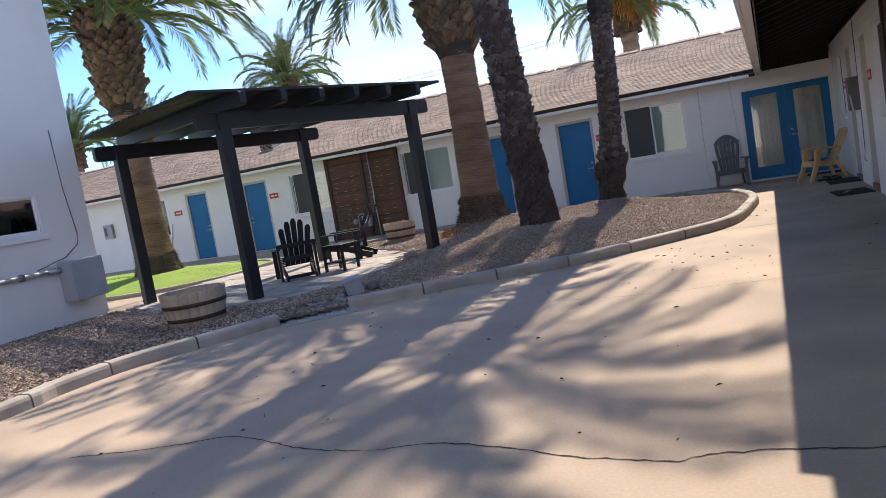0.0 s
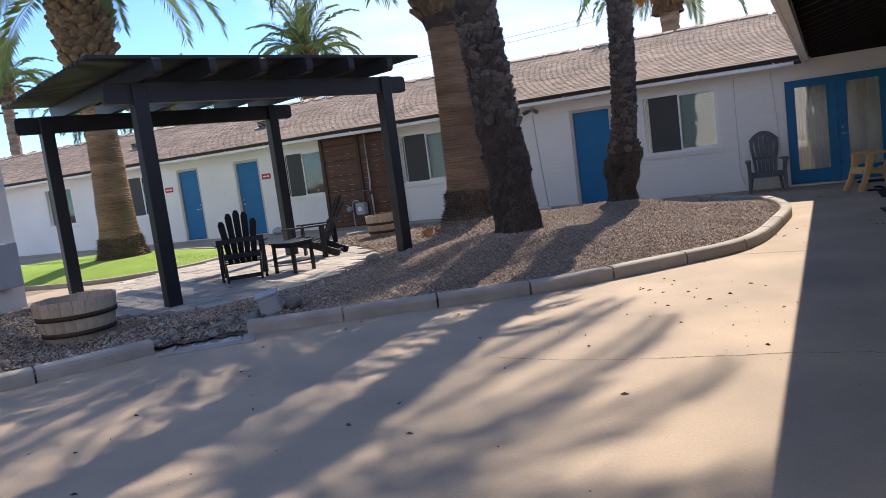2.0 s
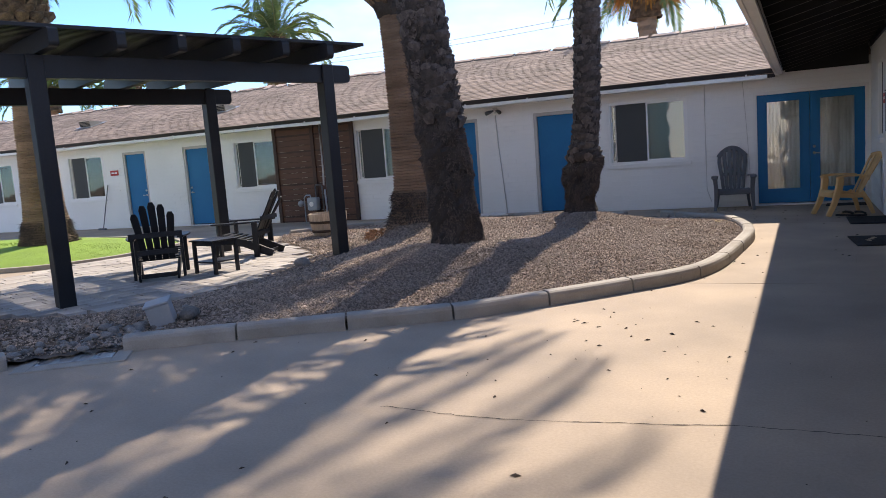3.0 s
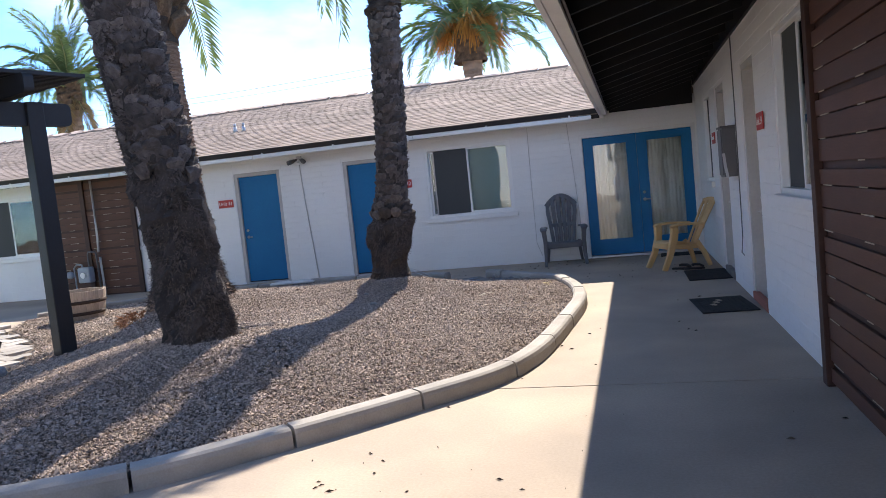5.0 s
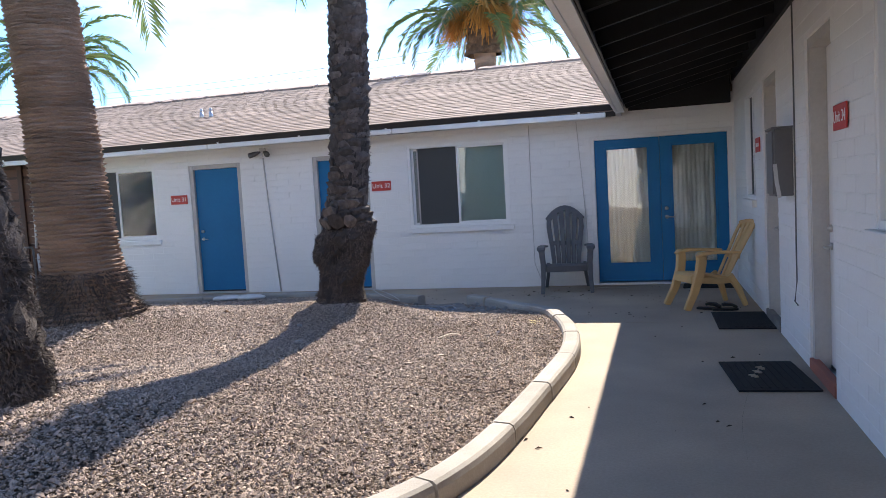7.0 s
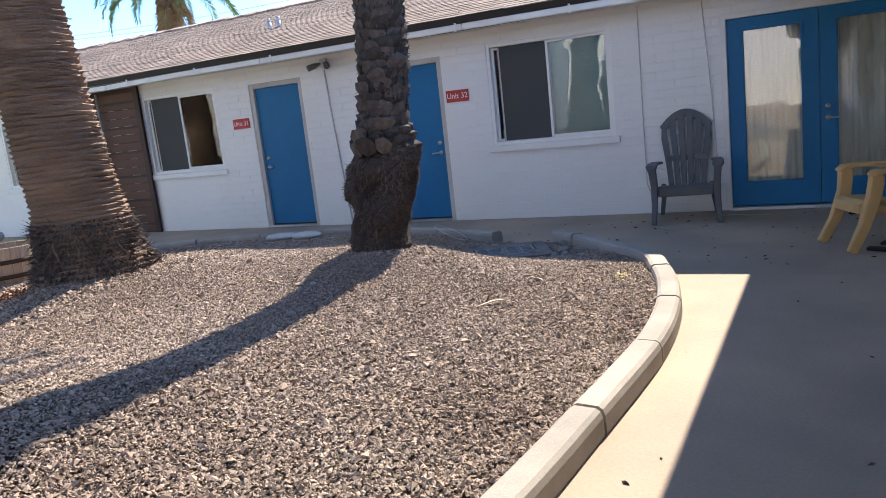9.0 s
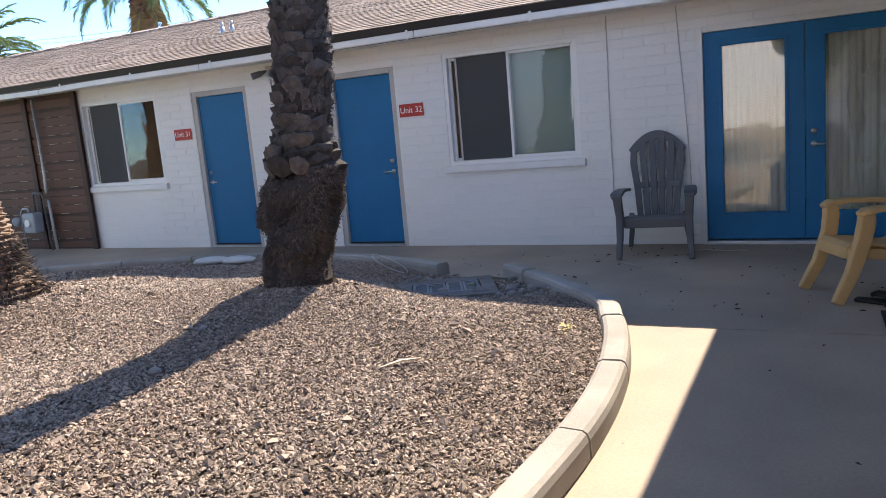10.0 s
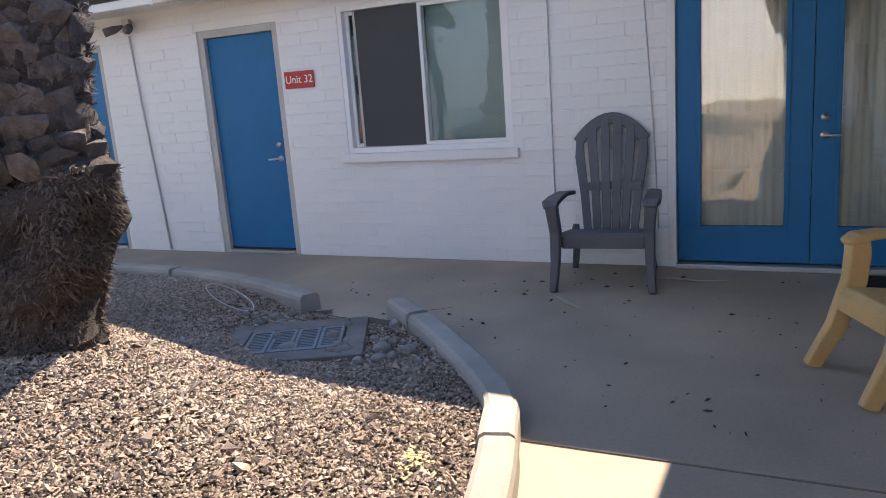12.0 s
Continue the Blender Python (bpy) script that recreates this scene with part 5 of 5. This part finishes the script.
def gas_meter():
    g = thing("gas_meter", pose(-10.90, YW - 0.22, 0), "grey gas meter with piping before the slat screen", "gas meter")
    bm = bmesh.new()
    box(bm, -0.02, 0.26, -0.10, 0.08, 0.30, 0.62, 0.03)
    part("body", bm, BOXGREY, g)
    bm = bmesh.new()
    tube(bm, [(0.12, -0.105, 0.46), (0.12, -0.125, 0.46)], 0.06, 16)
    part("dial", bm, SIGNW, g, "pale index dial")
    bm = bmesh.new()
    tube(bm, [(-0.16, 0, 0.0), (-0.16, 0, 0.62), (-0.10, 0, 0.68), (0.02, 0, 0.68), (0.04, 0, 0.62)], 0.018, 8)
    part("inlet_pipe", bm, BOXGREY, g, smooth=True)
    bm = bmesh.new()
    tube(bm, [(0.2, 0, 0.62), (0.2, 0, 0.86), (0.22, 0, 0.92), (0.36, 0.02, 0.92), (0.37, 0.04, 0.88), (0.37, 0.06, 0.0)], 0.018, 8)
    part("outlet_pipe", bm, DARKBOX, g, smooth=True)
    bm = bmesh.new()
    tube(bm, [(-0.26, -0.02, 0.48), (-0.2, -0.06, 0.48)], [0.08, 0.07], 14)
    part("regulator", bm, BOXGREY, g, "round regulator", smooth=True)


gas_meter()
bm = bmesh.new()
tube(bm, [(-10.50, YW - 0.11, 2.36), (-10.50, YW - 0.11, 1.2), (-10.52, YW - 0.11, 0.9)], 0.022, 8)
tube(bm, [(-10.50, YW - 0.11, 0.80), (-10.48, YW - 0.11, 0.0)], 0.022, 8)
tagged(part("downpipe", bm, WIREW, smooth=True), "pale painted pipe down the slat screen", "pipe")


def west_box():
    b = thing("electrical_cabinet", pose(XB, 8.42, 0.40), "large grey enamel electrical cabinet on the stucco wall", "electrical box")
    bm = bmesh.new()
    box(bm, 0.002, 0.30, 0, 0.62, 0, 0.64, 0.01)
    part("body", bm, BOXGREY, b)
    bm = bmesh.new()
    box(bm, 0.301, 0.312, 0.01, 0.61, 0.01, 0.63, 0.004)
    part("cover", bm, BOXGREY, b, "flat screwed cover")
    c = thing("conduit", pose(XB + 0.06, 0, 0.92), "galvanised conduit clamped along the stucco wall", "conduit")
    bm = bmesh.new()
    tube(bm, [(0, -7, -0.01), (0, 2, 0), (0, 8.49, 0.0)], 0.036, 10)
    part("pipe", bm, GALV, c, smooth=True)
    for y in (2.0, 5.2, 7.75):
        bm = bmesh.new()
        box(bm, -0.058, 0.045, y - 0.02, y + 0.02, -0.05, 0.05, 0.006)
        part("clamp", bm, DARKBOX, c, "dark pipe clamp")
    bm = bmesh.new()
    tube(bm, [(0, 8.2, 0), (0, 8.45, 0)], 0.047, 10)
    part("coupling", bm, GALV, c, smooth=True)
    bm = bmesh.new()
    tube(bm, [(XB + 0.012, 8.80, 3.15), (XB + 0.012, 8.83, 2.2), (XB + 0.012, 8.92, 1.45), (XB + 0.014, 8.88, 1.28), (XB + 0.02, 8.6, 1.10), (XB + 0.03, 8.05, 0.98)], 0.007, 6)
    tagged(part("power_cable", bm, WIREM, smooth=True), "black cable sagging down the stucco wall", "cable")


west_box()
e = thing("fuse_box", pose(-21.03, YW, 1.15), "small grey fuse box on the far wall", "electrical box")
bm = bmesh.new()
box(bm, 0, 0.38, -0.12, -0.002, 0, 0.48, 0.01)
part("body", bm, BOXGREY, e)
bm = bmesh.new()
box(bm, 0.05, 0.16, -0.135, -0.121, 0.1, 0.4, 0.006)
part("window", bm, DARKBOX, e, "dark meter window")


def roof_vent(x, d):
    v = thing("roof_vent", Matrix.Translation((x, EAVE_Y + d * math.cos(SL), EAVE_Z + d * math.sin(SL) + 0.012)) @ Matrix.Rotation(SL, 4, "X"), "low louvred metal vent on the shingle roof", "roof vent", "roof vents")
    bm = bmesh.new()
    box(bm, -0.35, 0.35, -0.3, 0.35, 0, 0.012)
    part("flange", bm, GALV, v)
    bm = bmesh.new()
    bm2 = [bm.verts.new(q) for q in ((-0.24, -0.2, 0.012), (0.24, -0.2, 0.012), (0.24, 0.28, 0.012), (-0.24, 0.28, 0.012), (-0.24, -0.2, 0.2), (0.24, -0.2, 0.2), (0.24, 0.2, 0.06), (-0.24, 0.2, 0.06))]
    for q in ((0, 1, 2, 3), (4, 5, 6, 7), (1, 2, 6, 5), (0, 3, 7, 4), (2, 3, 7, 6), (0, 1, 5, 4)):
        bm.faces.new([bm2[i] for i in q])
    part("hood", bm, HUSK, v)
    for i in range(4):
        bm = bmesh.new()
        box(bm, -0.22, 0.22, -0.222, -0.203, 0.03 + i * 0.042, 0.052 + i * 0.042)
        part("louvre", bm, DARKEDGE, v)


roof_vent(-14.9, 2.3)
roof_vent(-20.5, 2.4)
for x in (-8.05, -7.85):
    bm = bmesh.new()
    zr = EAVE_Z + (20.5 - EAVE_Y) * math.tan(SL)
    tube(bm, [(x, 20.5, zr - 0.05), (x, 20.5, zr + 0.10)], [0.05, 0.035], 10)
    tube(bm, [(x, 20.5, zr + 0.09), (x, 20.5, zr + 0.17)], 0.028, 10)
    tagged(part("vent_pipe", bm, GALV, smooth=True), "short grey vent pipe through the shingles", "vent pipe", "vent pipes")
line = thing("power_line", pose(0, 36, -0.05), "wooden utility poles carrying thin wires beyond the roof", "power line")
for x in (-50.25, 14.0):
    bm = bmesh.new()
    tube(bm, [(x, 0, 0), (x, 0, 9.3)], [0.16, 0.11], 10)
    pole = part("pole", bm, BROWN_D, line)
    bm = bmesh.new()
    box(bm, x - 0.05, x + 0.05, -0.9, 0.9, 8.6, 8.72)
    part("crossarm", bm, BROWN_D, pole)
for k in (-0.7, 0.7):
    bm = bmesh.new()
    tube(bm, [(-50.25 + 64.25 * i / 24, k, 8.75 - 2.15 * math.sin(math.pi * i / 24)) for i in range(25)], 0.008, 4)
    part("wire", bm, WIREM, line)

# ---- small things on the ground ----
for i, (x, y, w, l) in enumerate(((0.88, 13.62, 0.53, 0.84), (0.97, 15.88, 0.53, 0.93), (0.86, 18.52, 0.70, 0.42))):
    d = thing("doormat", pose(x, y, 0.0, 0, 0, 4 - 4 * i), "black rubber doormat lying on the shaded concrete", "doormat", "black doormats")
    bm = bmesh.new()
    box(bm, -w / 2, w / 2, -l / 2, l / 2, 0.002, 0.016, 0.005)
    part("mat", bm, RUBBER, d)
    for j in range(9):
        xx = -w / 2 + 0.06 + j * (w - 0.12) / 8
        bm = bmesh.new()
        box(bm, xx - 0.008, xx + 0.008, -l / 2 + 0.05, l / 2 - 0.05, 0.016, 0.020)
        part("rib", bm, RUBBER, d)
    if i == 0:
        bm = bmesh.new()
        for q in (-0.10, 0.02, 0.13):
            tube(bm, [(-0.06 + q * 0.4 + 0.03 * math.sin(k * 1.9), q + k * 0.012, 0.0215) for k in range(9)], 0.004, 5)
        part("lettering", bm, HUSK, d, "worn pale script strokes")


def sandal(x, y, a):
    s = thing("sandal", pose(x, y, 0, 0, 0, a), "black slip-on shoe lying by the chair", "shoe", "black shoes")
    bm = bmesh.new()
    slab(bm, [(0, -0.14, 0.014), (0, -0.06, 0.014), (0, 0.05, 0.016), (0, 0.13, 0.016)], 0.025, [0.06, 0.10, 0.08, 0.065])
    part("sole", bm, SHOE, s, bevel=0.006)
    bm = bmesh.new()
    slab(bm, [(0, -0.13, 0.035), (0, -0.07, 0.065), (0, 0.0, 0.07), (0, 0.03, 0.06)], 0.03, [0.06, 0.095, 0.085, 0.07])
    part("upper", bm, SHOE, s, bevel=0.01)


sandal(0.70, 16.58, 70)
sandal(0.86, 16.52, 95)


def grate(x, y, z, a, label, rim, bars, apron=False):
    g = thing("drain_grate", pose(x, y, z, 0, 0, a), label, "drain", "drain grates")
    bm = bmesh.new()
    for q in ((-0.30, 0.30, -0.36, -0.21), (-0.30, 0.30, 0.21, 0.36), (-0.42, -0.30, -0.36, 0.36), (0.30, 0.42, -0.36, 0.36)):
        box(bm, *q, -0.05, 0.012)
    part("surround", bm, rim, g, "stained concrete surround", bevel=0.006)
    if apron:
        bm = bmesh.new()
        box(bm, -0.60, 0.60, 0.37, 0.85, -0.06, 0.016)
        part("apron", bm, rim, g, "worn concrete apron behind the grate", bevel=0.006)
    bm = bmesh.new()
    box(bm, -0.3, 0.3, -0.21, 0.21, -0.05, -0.03)
    part("pit", bm, DARKPIT, g)
    for i in range(4):
        x0 = -0.285 + i * 0.144
        bm = bmesh.new()
        box(bm, x0, x0 + 0.138, -0.20, -0.17, -0.005, 0.012)
        box(bm, x0, x0 + 0.138, 0.17, 0.20, -0.005, 0.012)
        box(bm, x0, x0 + 0.02, -0.17, 0.17, -0.005, 0.012)
        box(bm, x0 + 0.118, x0 + 0.138, -0.17, 0.17, -0.005, 0.012)
        panel = part("grate_panel", bm, bars, g, "grey iron panel frame")
        for j in range(11):
            yy = -0.16 + j * 0.03
            bm = bmesh.new()
            box(bm, x0 + 0.02, x0 + 0.118, yy, yy + 0.014, -0.003, 0.009)
            part("bar", bm, bars, panel)


grate(-2.50, 16.59, 0.035, 28, "grey slotted drain grate set in the gravel", DARKCONC, GRATE)
grate(-5.32, 7.42, 0.0, 38, "pale slotted drain grate in the kerb gap", KERB, GALV, True)


def rock_mesh(seed):
    rng = np.random.default_rng(seed)
    bm = bmesh.new()
    bmesh.ops.create_icosphere(bm, subdivisions=2, radius=1.0)
    k = rng.uniform(0.6, 1.1, 3)
    for v in bm.verts:
        v.co = Vector((v.co.x * k[0], v.co.y * k[1], v.co.z * k[2] * 0.7)) * (1 + 0.22 * noise.noise(v.co * 1.3 + Vector((seed * 3.1, 0, 0))))
    return finish(bm, True)


ROCKS = [rock_mesh(500 + i) for i in range(5)]
rng = random.Random(8)


def rocks(cx, cy, sx, sy, n, s0, s1):
    for i in range(n):
        x, y = cx + rng.gauss(0, sx), cy + rng.gauss(0, sy)
        s = rng.uniform(s0, s1)
        z = gz(x, y) if inside(BED, np.array([x]), np.array([y]))[0] else 0.0
        ob = part("river_rock", ROCKS[rng.randrange(5)], RIVER)
        ob.matrix_basis = pose(x, y, z + s * 0.25, 0, 0, rng.uniform(0, 360)) @ Matrix.Diagonal((s, s, s, 1))
        tagged(ob, "rounded grey river rock beside the drain", "rock", "river rocks")


rocks(-5.50, 8.12, 0.20, 0.18, 26, 0.03, 0.07)
rocks(-5.75, 7.50, 0.18, 0.15, 22, 0.025, 0.055)
rocks(-2.0, 16.62, 0.22, 0.16, 34, 0.03, 0.06)
rocks(-2.95, 16.85, 0.12, 0.10, 10, 0.03, 0.05)
for x, y, s in ((-6.1, 11.6, 0.13), (-5.2, 8.55, 0.12), (-2.92, 13.8, 0.042), (-3.25, 14.5, 0.034)):
    ob = part("boulder", ROCKS[1], RIVER)
    ob.matrix_basis = pose(x, y, gz(x, y) + s * 0.35, 0, 0, 40 * s * 100) @ Matrix.Diagonal((s, s * 0.8, s, 1))
    tagged(ob, "single grey stone lying on the gravel", "stone", "loose stones")
bx = thing("landscape_box", pose(-5.37, 8.4, gz(-5.37, 8.4), 8, -12, 35), "small tilted grey landscape light box on rocks", "light box")
bm = bmesh.new()
box(bm, -0.11, 0.11, -0.09, 0.09, 0, 0.20, 0.015)
part("housing", bm, BOXGREY, bx)
bm = bmesh.new()
box(bm, -0.12, 0.12, -0.10, 0.10, 0.201, 0.225, 0.008)
part("lid", bm, BOXGREY, bx)

for x, y, a in ((-5.74, 17.22, 20), (-5.40, 17.27, 5)):
    bm = bmesh.new()
    bmesh.ops.create_icosphere(bm, subdivisions=3, radius=1.0)
    for v in bm.verts:
        v.co = Vector((v.co.x * 0.21, v.co.y * 0.14, v.co.z * 0.045)) * (1 + 0.12 * noise.noise(v.co * 2.5))
    ob = part("sandbag", bm, SAND, smooth=True)
    ob.matrix_basis = pose(x, y, gz(x, y) + 0.045, 0, 0, a)
    tagged(ob, "flattened white sack lying by the kerb", "sack", "white sacks")

bm = bmesh.new()
tube(bm, [(-3.19 + 0.17 * math.cos(a), 16.84 + 0.10 * math.sin(a), 0.12 + 0.16 * max(0, math.sin(a * 0.5)) ** 2) for a in np.linspace(0, 6.0, 22)], 0.004, 5)
tagged(part("irrigation_tube", bm, WIREW, smooth=True), "pale loop of drip irrigation tube in gravel", "tube")
bm = bmesh.new()
tube(bm, [(-18.15, YW - 0.30, 0.0), (-18.05, YW - 0.03, 1.28)], 0.014, 6)
box(bm, -18.3, -18.02, YW - 0.36, YW - 0.28, 0.0, 0.05, 0.01)
tagged(part("broom", bm, DARKBOX), "long-handled broom leaning on the far wall", "broom")
bm = bmesh.new()
bmesh.ops.create_icosphere(bm, subdivisions=2, radius=1.0, matrix=Matrix.Translation((-13.4, 18.4, 0.10)) @ Matrix.Diagonal((0.22, 0.12, 0.11, 1)))
tagged(part("sack", bm, BOXGREY, smooth=True), "small grey bundle lying by the wall", "bundle")


def husk(pts, w, label):
    bm = bmesh.new()
    slab(bm, pts, 0.006, w)
    tagged(part("palm_husk", bm, HUSK), label, "husk", "dry husks")


husk([(-0.70, 18.49, 0.006), (-0.6, 18.47, 0.02), (-0.44, 18.45, 0.012), (-0.24, 18.51, 0.006)], [0.01, 0.035, 0.02, 0.008], "pale dry palm husk on shaded concrete")
husk([(-1.30, 17.92, 0.006), (-1.18, 17.76, 0.015), (-1.06, 17.66, 0.006)], [0.01, 0.03, 0.008], "curled pale palm husk on the walkway")
hz = gz(-1.69, 14.37)
husk([(-1.77, 14.28, hz + 0.012), (-1.69, 14.37, hz + 0.03), (-1.62, 14.47, hz + 0.014)], [0.01, 0.03, 0.01], "pale dry palm husk lying on the gravel")

# leaf bits and twigs on the concrete
rb = np.random.default_rng(77)
verts, faces = [], []
for i in range(420):
    if i < 190:
        x, y = rb.uniform(-3.2, 1.1), rb.uniform(16.0, 18.7)
    elif i < 240:
        x, y = rb.normal(-1.2, 0.6), rb.normal(8.4, 0.7)
    else:
        x, y = rb.uniform(-4.5, 1.1), rb.uniform(2.5, 16)
    if inside(BED, np.array([x]), np.array([y]))[0]:
        continue
    s, a = 0.005 + 0.024 * rb.random() ** 2, rb.uniform(0, 6.28)
    el = rb.uniform(0.2, 0.6) if rb.random() < 0.7 else 0.12
    ca, sa = math.cos(a) * s, math.sin(a) * s
    k = len(verts)
    verts += [(x + ca, y + sa, 0.003), (x - sa * el, y + ca * el, 0.003), (x - ca, y - sa, 0.003), (x + sa * el, y - ca * el, 0.003), (x, y, 0.004 + s * 0.4)]
    faces += [(k, k + 1, k + 4), (k + 1, k + 2, k + 4), (k + 2, k + 3, k + 4), (k + 3, k, k + 4)]
tagged(part("leaf_litter", raw_mesh(verts, faces, TWIG), TWIG), "scattered dry leaf bits and twigs on concrete", "litter", kind="stuff")
verts, faces = [], []
for j in range(40):
    px, py = -1.06 + rb.normal(0, 0.035), 15.39 + rb.normal(0, 0.06)
    z = gz(px, py) + 0.016
    a = rb.uniform(0, 6.28)
    k = len(verts)
    verts += [(px + 0.012 * math.cos(a + q), py + 0.012 * math.sin(a + q), z + rb.uniform(0, 0.008)) for q in (0, 2.1, 4.2)]
    faces.append((k, k + 1, k + 2))
tagged(part("yellow_flecks", raw_mesh(verts, faces, YELLOWSPOT), YELLOWSPOT), "yellow paint flecks on the gravel", "paint flecks", kind="stuff")

# ---- pavers, wall blocks and shingles ----
patio = thing("patio", pose(0, 0, 0), "grey concrete paver patio under the pergola", "patio", kind="structure")
PV = []
for w in (0.36, 0.24):
    bm = bmesh.new()
    box(bm, -w / 2 + 0.004, w / 2 - 0.004, -0.116, 0.116, 0.0, 0.045, 0.005)
    PV.append((w, finish(bm)))
pm = pose(-8.19, 11.135, 0, 0, 0, 68.9)
rng = random.Random(5)
for r in range(-16, 17):
    x = -3.6 + rng.uniform(0, 0.3)
    while x < 4.4:
        w, me = PV[rng.randrange(2)]
        q = pm @ Vector((x + w / 2, r * 0.24, 0))
        if inside(PATIO, np.array([q.x]), np.array([q.y]))[0]:
            ob = part("paver", me, PAVER, patio)
            ob.matrix_basis = pm @ pose(x + w / 2, r * 0.24, rng.uniform(-0.003, 0.003))
        x += w


def blocks(wall, u0, u1, ztop, holes, along_x, near):
    """Painted block courses, proud of the wall by a few millimetres."""
    bh, bl, face = 0.1016, 0.41, 0.0028
    shared, jv, jf = {}, [], []
    rng = random.Random(9)
    for c in range(int(ztop / bh)):
        z0, z1 = c * bh + 0.002, (c + 1) * bh - 0.002
        u = u0 - (bl / 2 if c % 2 else 0)
        while u < u1:
            spans = [(max(u, u0) + 0.0008, min(u + bl, u1) - 0.0008)]
            for h in holes:
                if z0 < h[3] - 0.02 and z1 > h[2] + 0.02:
                    nxt = []
                    for a, b in spans:
                        if b <= h[0] or a >= h[1]:
                            nxt.append((a, b))
                        else:
                            if h[0] - a > 0.03:
                                nxt.append((a, h[0]))
                            if b - h[1] > 0.03:
                                nxt.append((h[1], b))
                    spans = nxt
            for a, b in spans:
                w = round(b - a, 3)
                f = face + rng.uniform(-0.0015, 0.0015)
                if w < 0.03:
                    continue
                if near[0] <= (a + b) / 2 <= near[1] and near[2] <= z0 <= near[3]:
                    if w not in shared:
                        bm = bmesh.new()
                        q = [(-w / 2, 0, 0), (w / 2, 0, 0), (w / 2, 0, z1 - z0), (-w / 2, 0, z1 - z0)]
                        k = 0.0025
                        vo = [bm.verts.new(p) for p in q]
                        vi = [bm.verts.new((p[0] - math.copysign(k, p[0]), -face, p[2] + (k if p[2] == 0 else -k))) for p in q]
                        bm.faces.new(vi)
                        for i in range(4):
                            bm.faces.new((vo[i], vo[(i + 1) % 4], vi[(i + 1) % 4], vi[i]))
                        shared[w] = finish(bm)
                    ob = part("block", shared[w], WHITE, wall)
                    ob.matrix_basis = pose((a + b) / 2, YW, z0) if along_x else pose(XW, (a + b) / 2, z0, 0, 0, -90)
                else:
                    k = len(jv)
                    for e, d in ((0, 0.0), (0.0025, f)):
                        for uu, zz in ((a + e, z0 + e), (b - e, z0 + e), (b - e, z1 - e), (a + e, z1 - e)):
                            jv.append((uu, YW - d, zz) if along_x else (XW - d, uu, zz))
                    jf += [(k + 4, k + 5, k + 6, k + 7)] + [(k + i, k + (i + 1) % 4, k + 4 + (i + 1) % 4, k + 4 + i) for i in range(4)]
            u += bl
    bm = bmesh.new()
    bm.from_mesh(raw_mesh(jv, jf, WHITE))
    tagged(part("block_courses", bm, WHITE, wall), kind="stuff")


blocks(wall_n, -34, XC - 0.012, 2.44, HN, True, (-5.1, 0.0, 0.0, 2.5))
blocks(wall_e, -16, YW - 0.004, 2.85, HE, False, (11.0, 14.0, 0.0, 2.85))


def shingles():
    rng = np.random.default_rng(31)
    rows = int(RL / 0.143)
    shared = {}
    jv, jf = [], []
    for r in range(rows):
        x = -34.9 + rng.uniform(0, 0.3)
        while x < -0.35:
            w = (0.20, 0.27, 0.34)[rng.integers(3)]
            if -9.0 < x < -3.2 and r < 13:
                if w not in shared:
                    bm = bmesh.new()
                    v = [bm.verts.new(p) for p in ((0.003, -0.015, 0.003), (w - 0.003, -0.015, 0.003), (w - 0.003, 0.15, -0.010), (0.003, 0.15, -0.010), (0.003, -0.015, 0.005), (w - 0.003, -0.015, 0.005), (w - 0.003, 0.15, -0.002), (0.003, 0.15, -0.002))]
                    for q in ((0, 1, 5, 4), (4, 5, 6, 7), (1, 2, 6, 5), (0, 4, 7, 3)):
                        bm.faces.new([v[i] for i in q])
                    shared[w] = finish(bm)
                part("shingle", shared[w], SHINGLE, roof_n).location = (x, r * 0.143, rng.uniform(0, 0.003))
            else:
                k = len(jv)
                y, e = r * 0.143 - 0.015, rng.uniform(0, 0.004)
                jv += [(x + 0.003, y, -0.006), (x + w - 0.003, y, -0.006), (x + w - 0.003, y, 0.004 + e), (x + 0.003, y, 0.004 + e), (x + w - 0.003, y + 0.16, -0.002 + e), (x + 0.003, y + 0.16, -0.002 + e)]
                jf += [(k, k + 1, k + 2, k + 3), (k + 3, k + 2, k + 4, k + 5)]
            x += w
    tagged(part("shingle_courses", raw_mesh(jv, jf, SHINGLE), SHINGLE, roof_n), kind="stuff")


shingles()
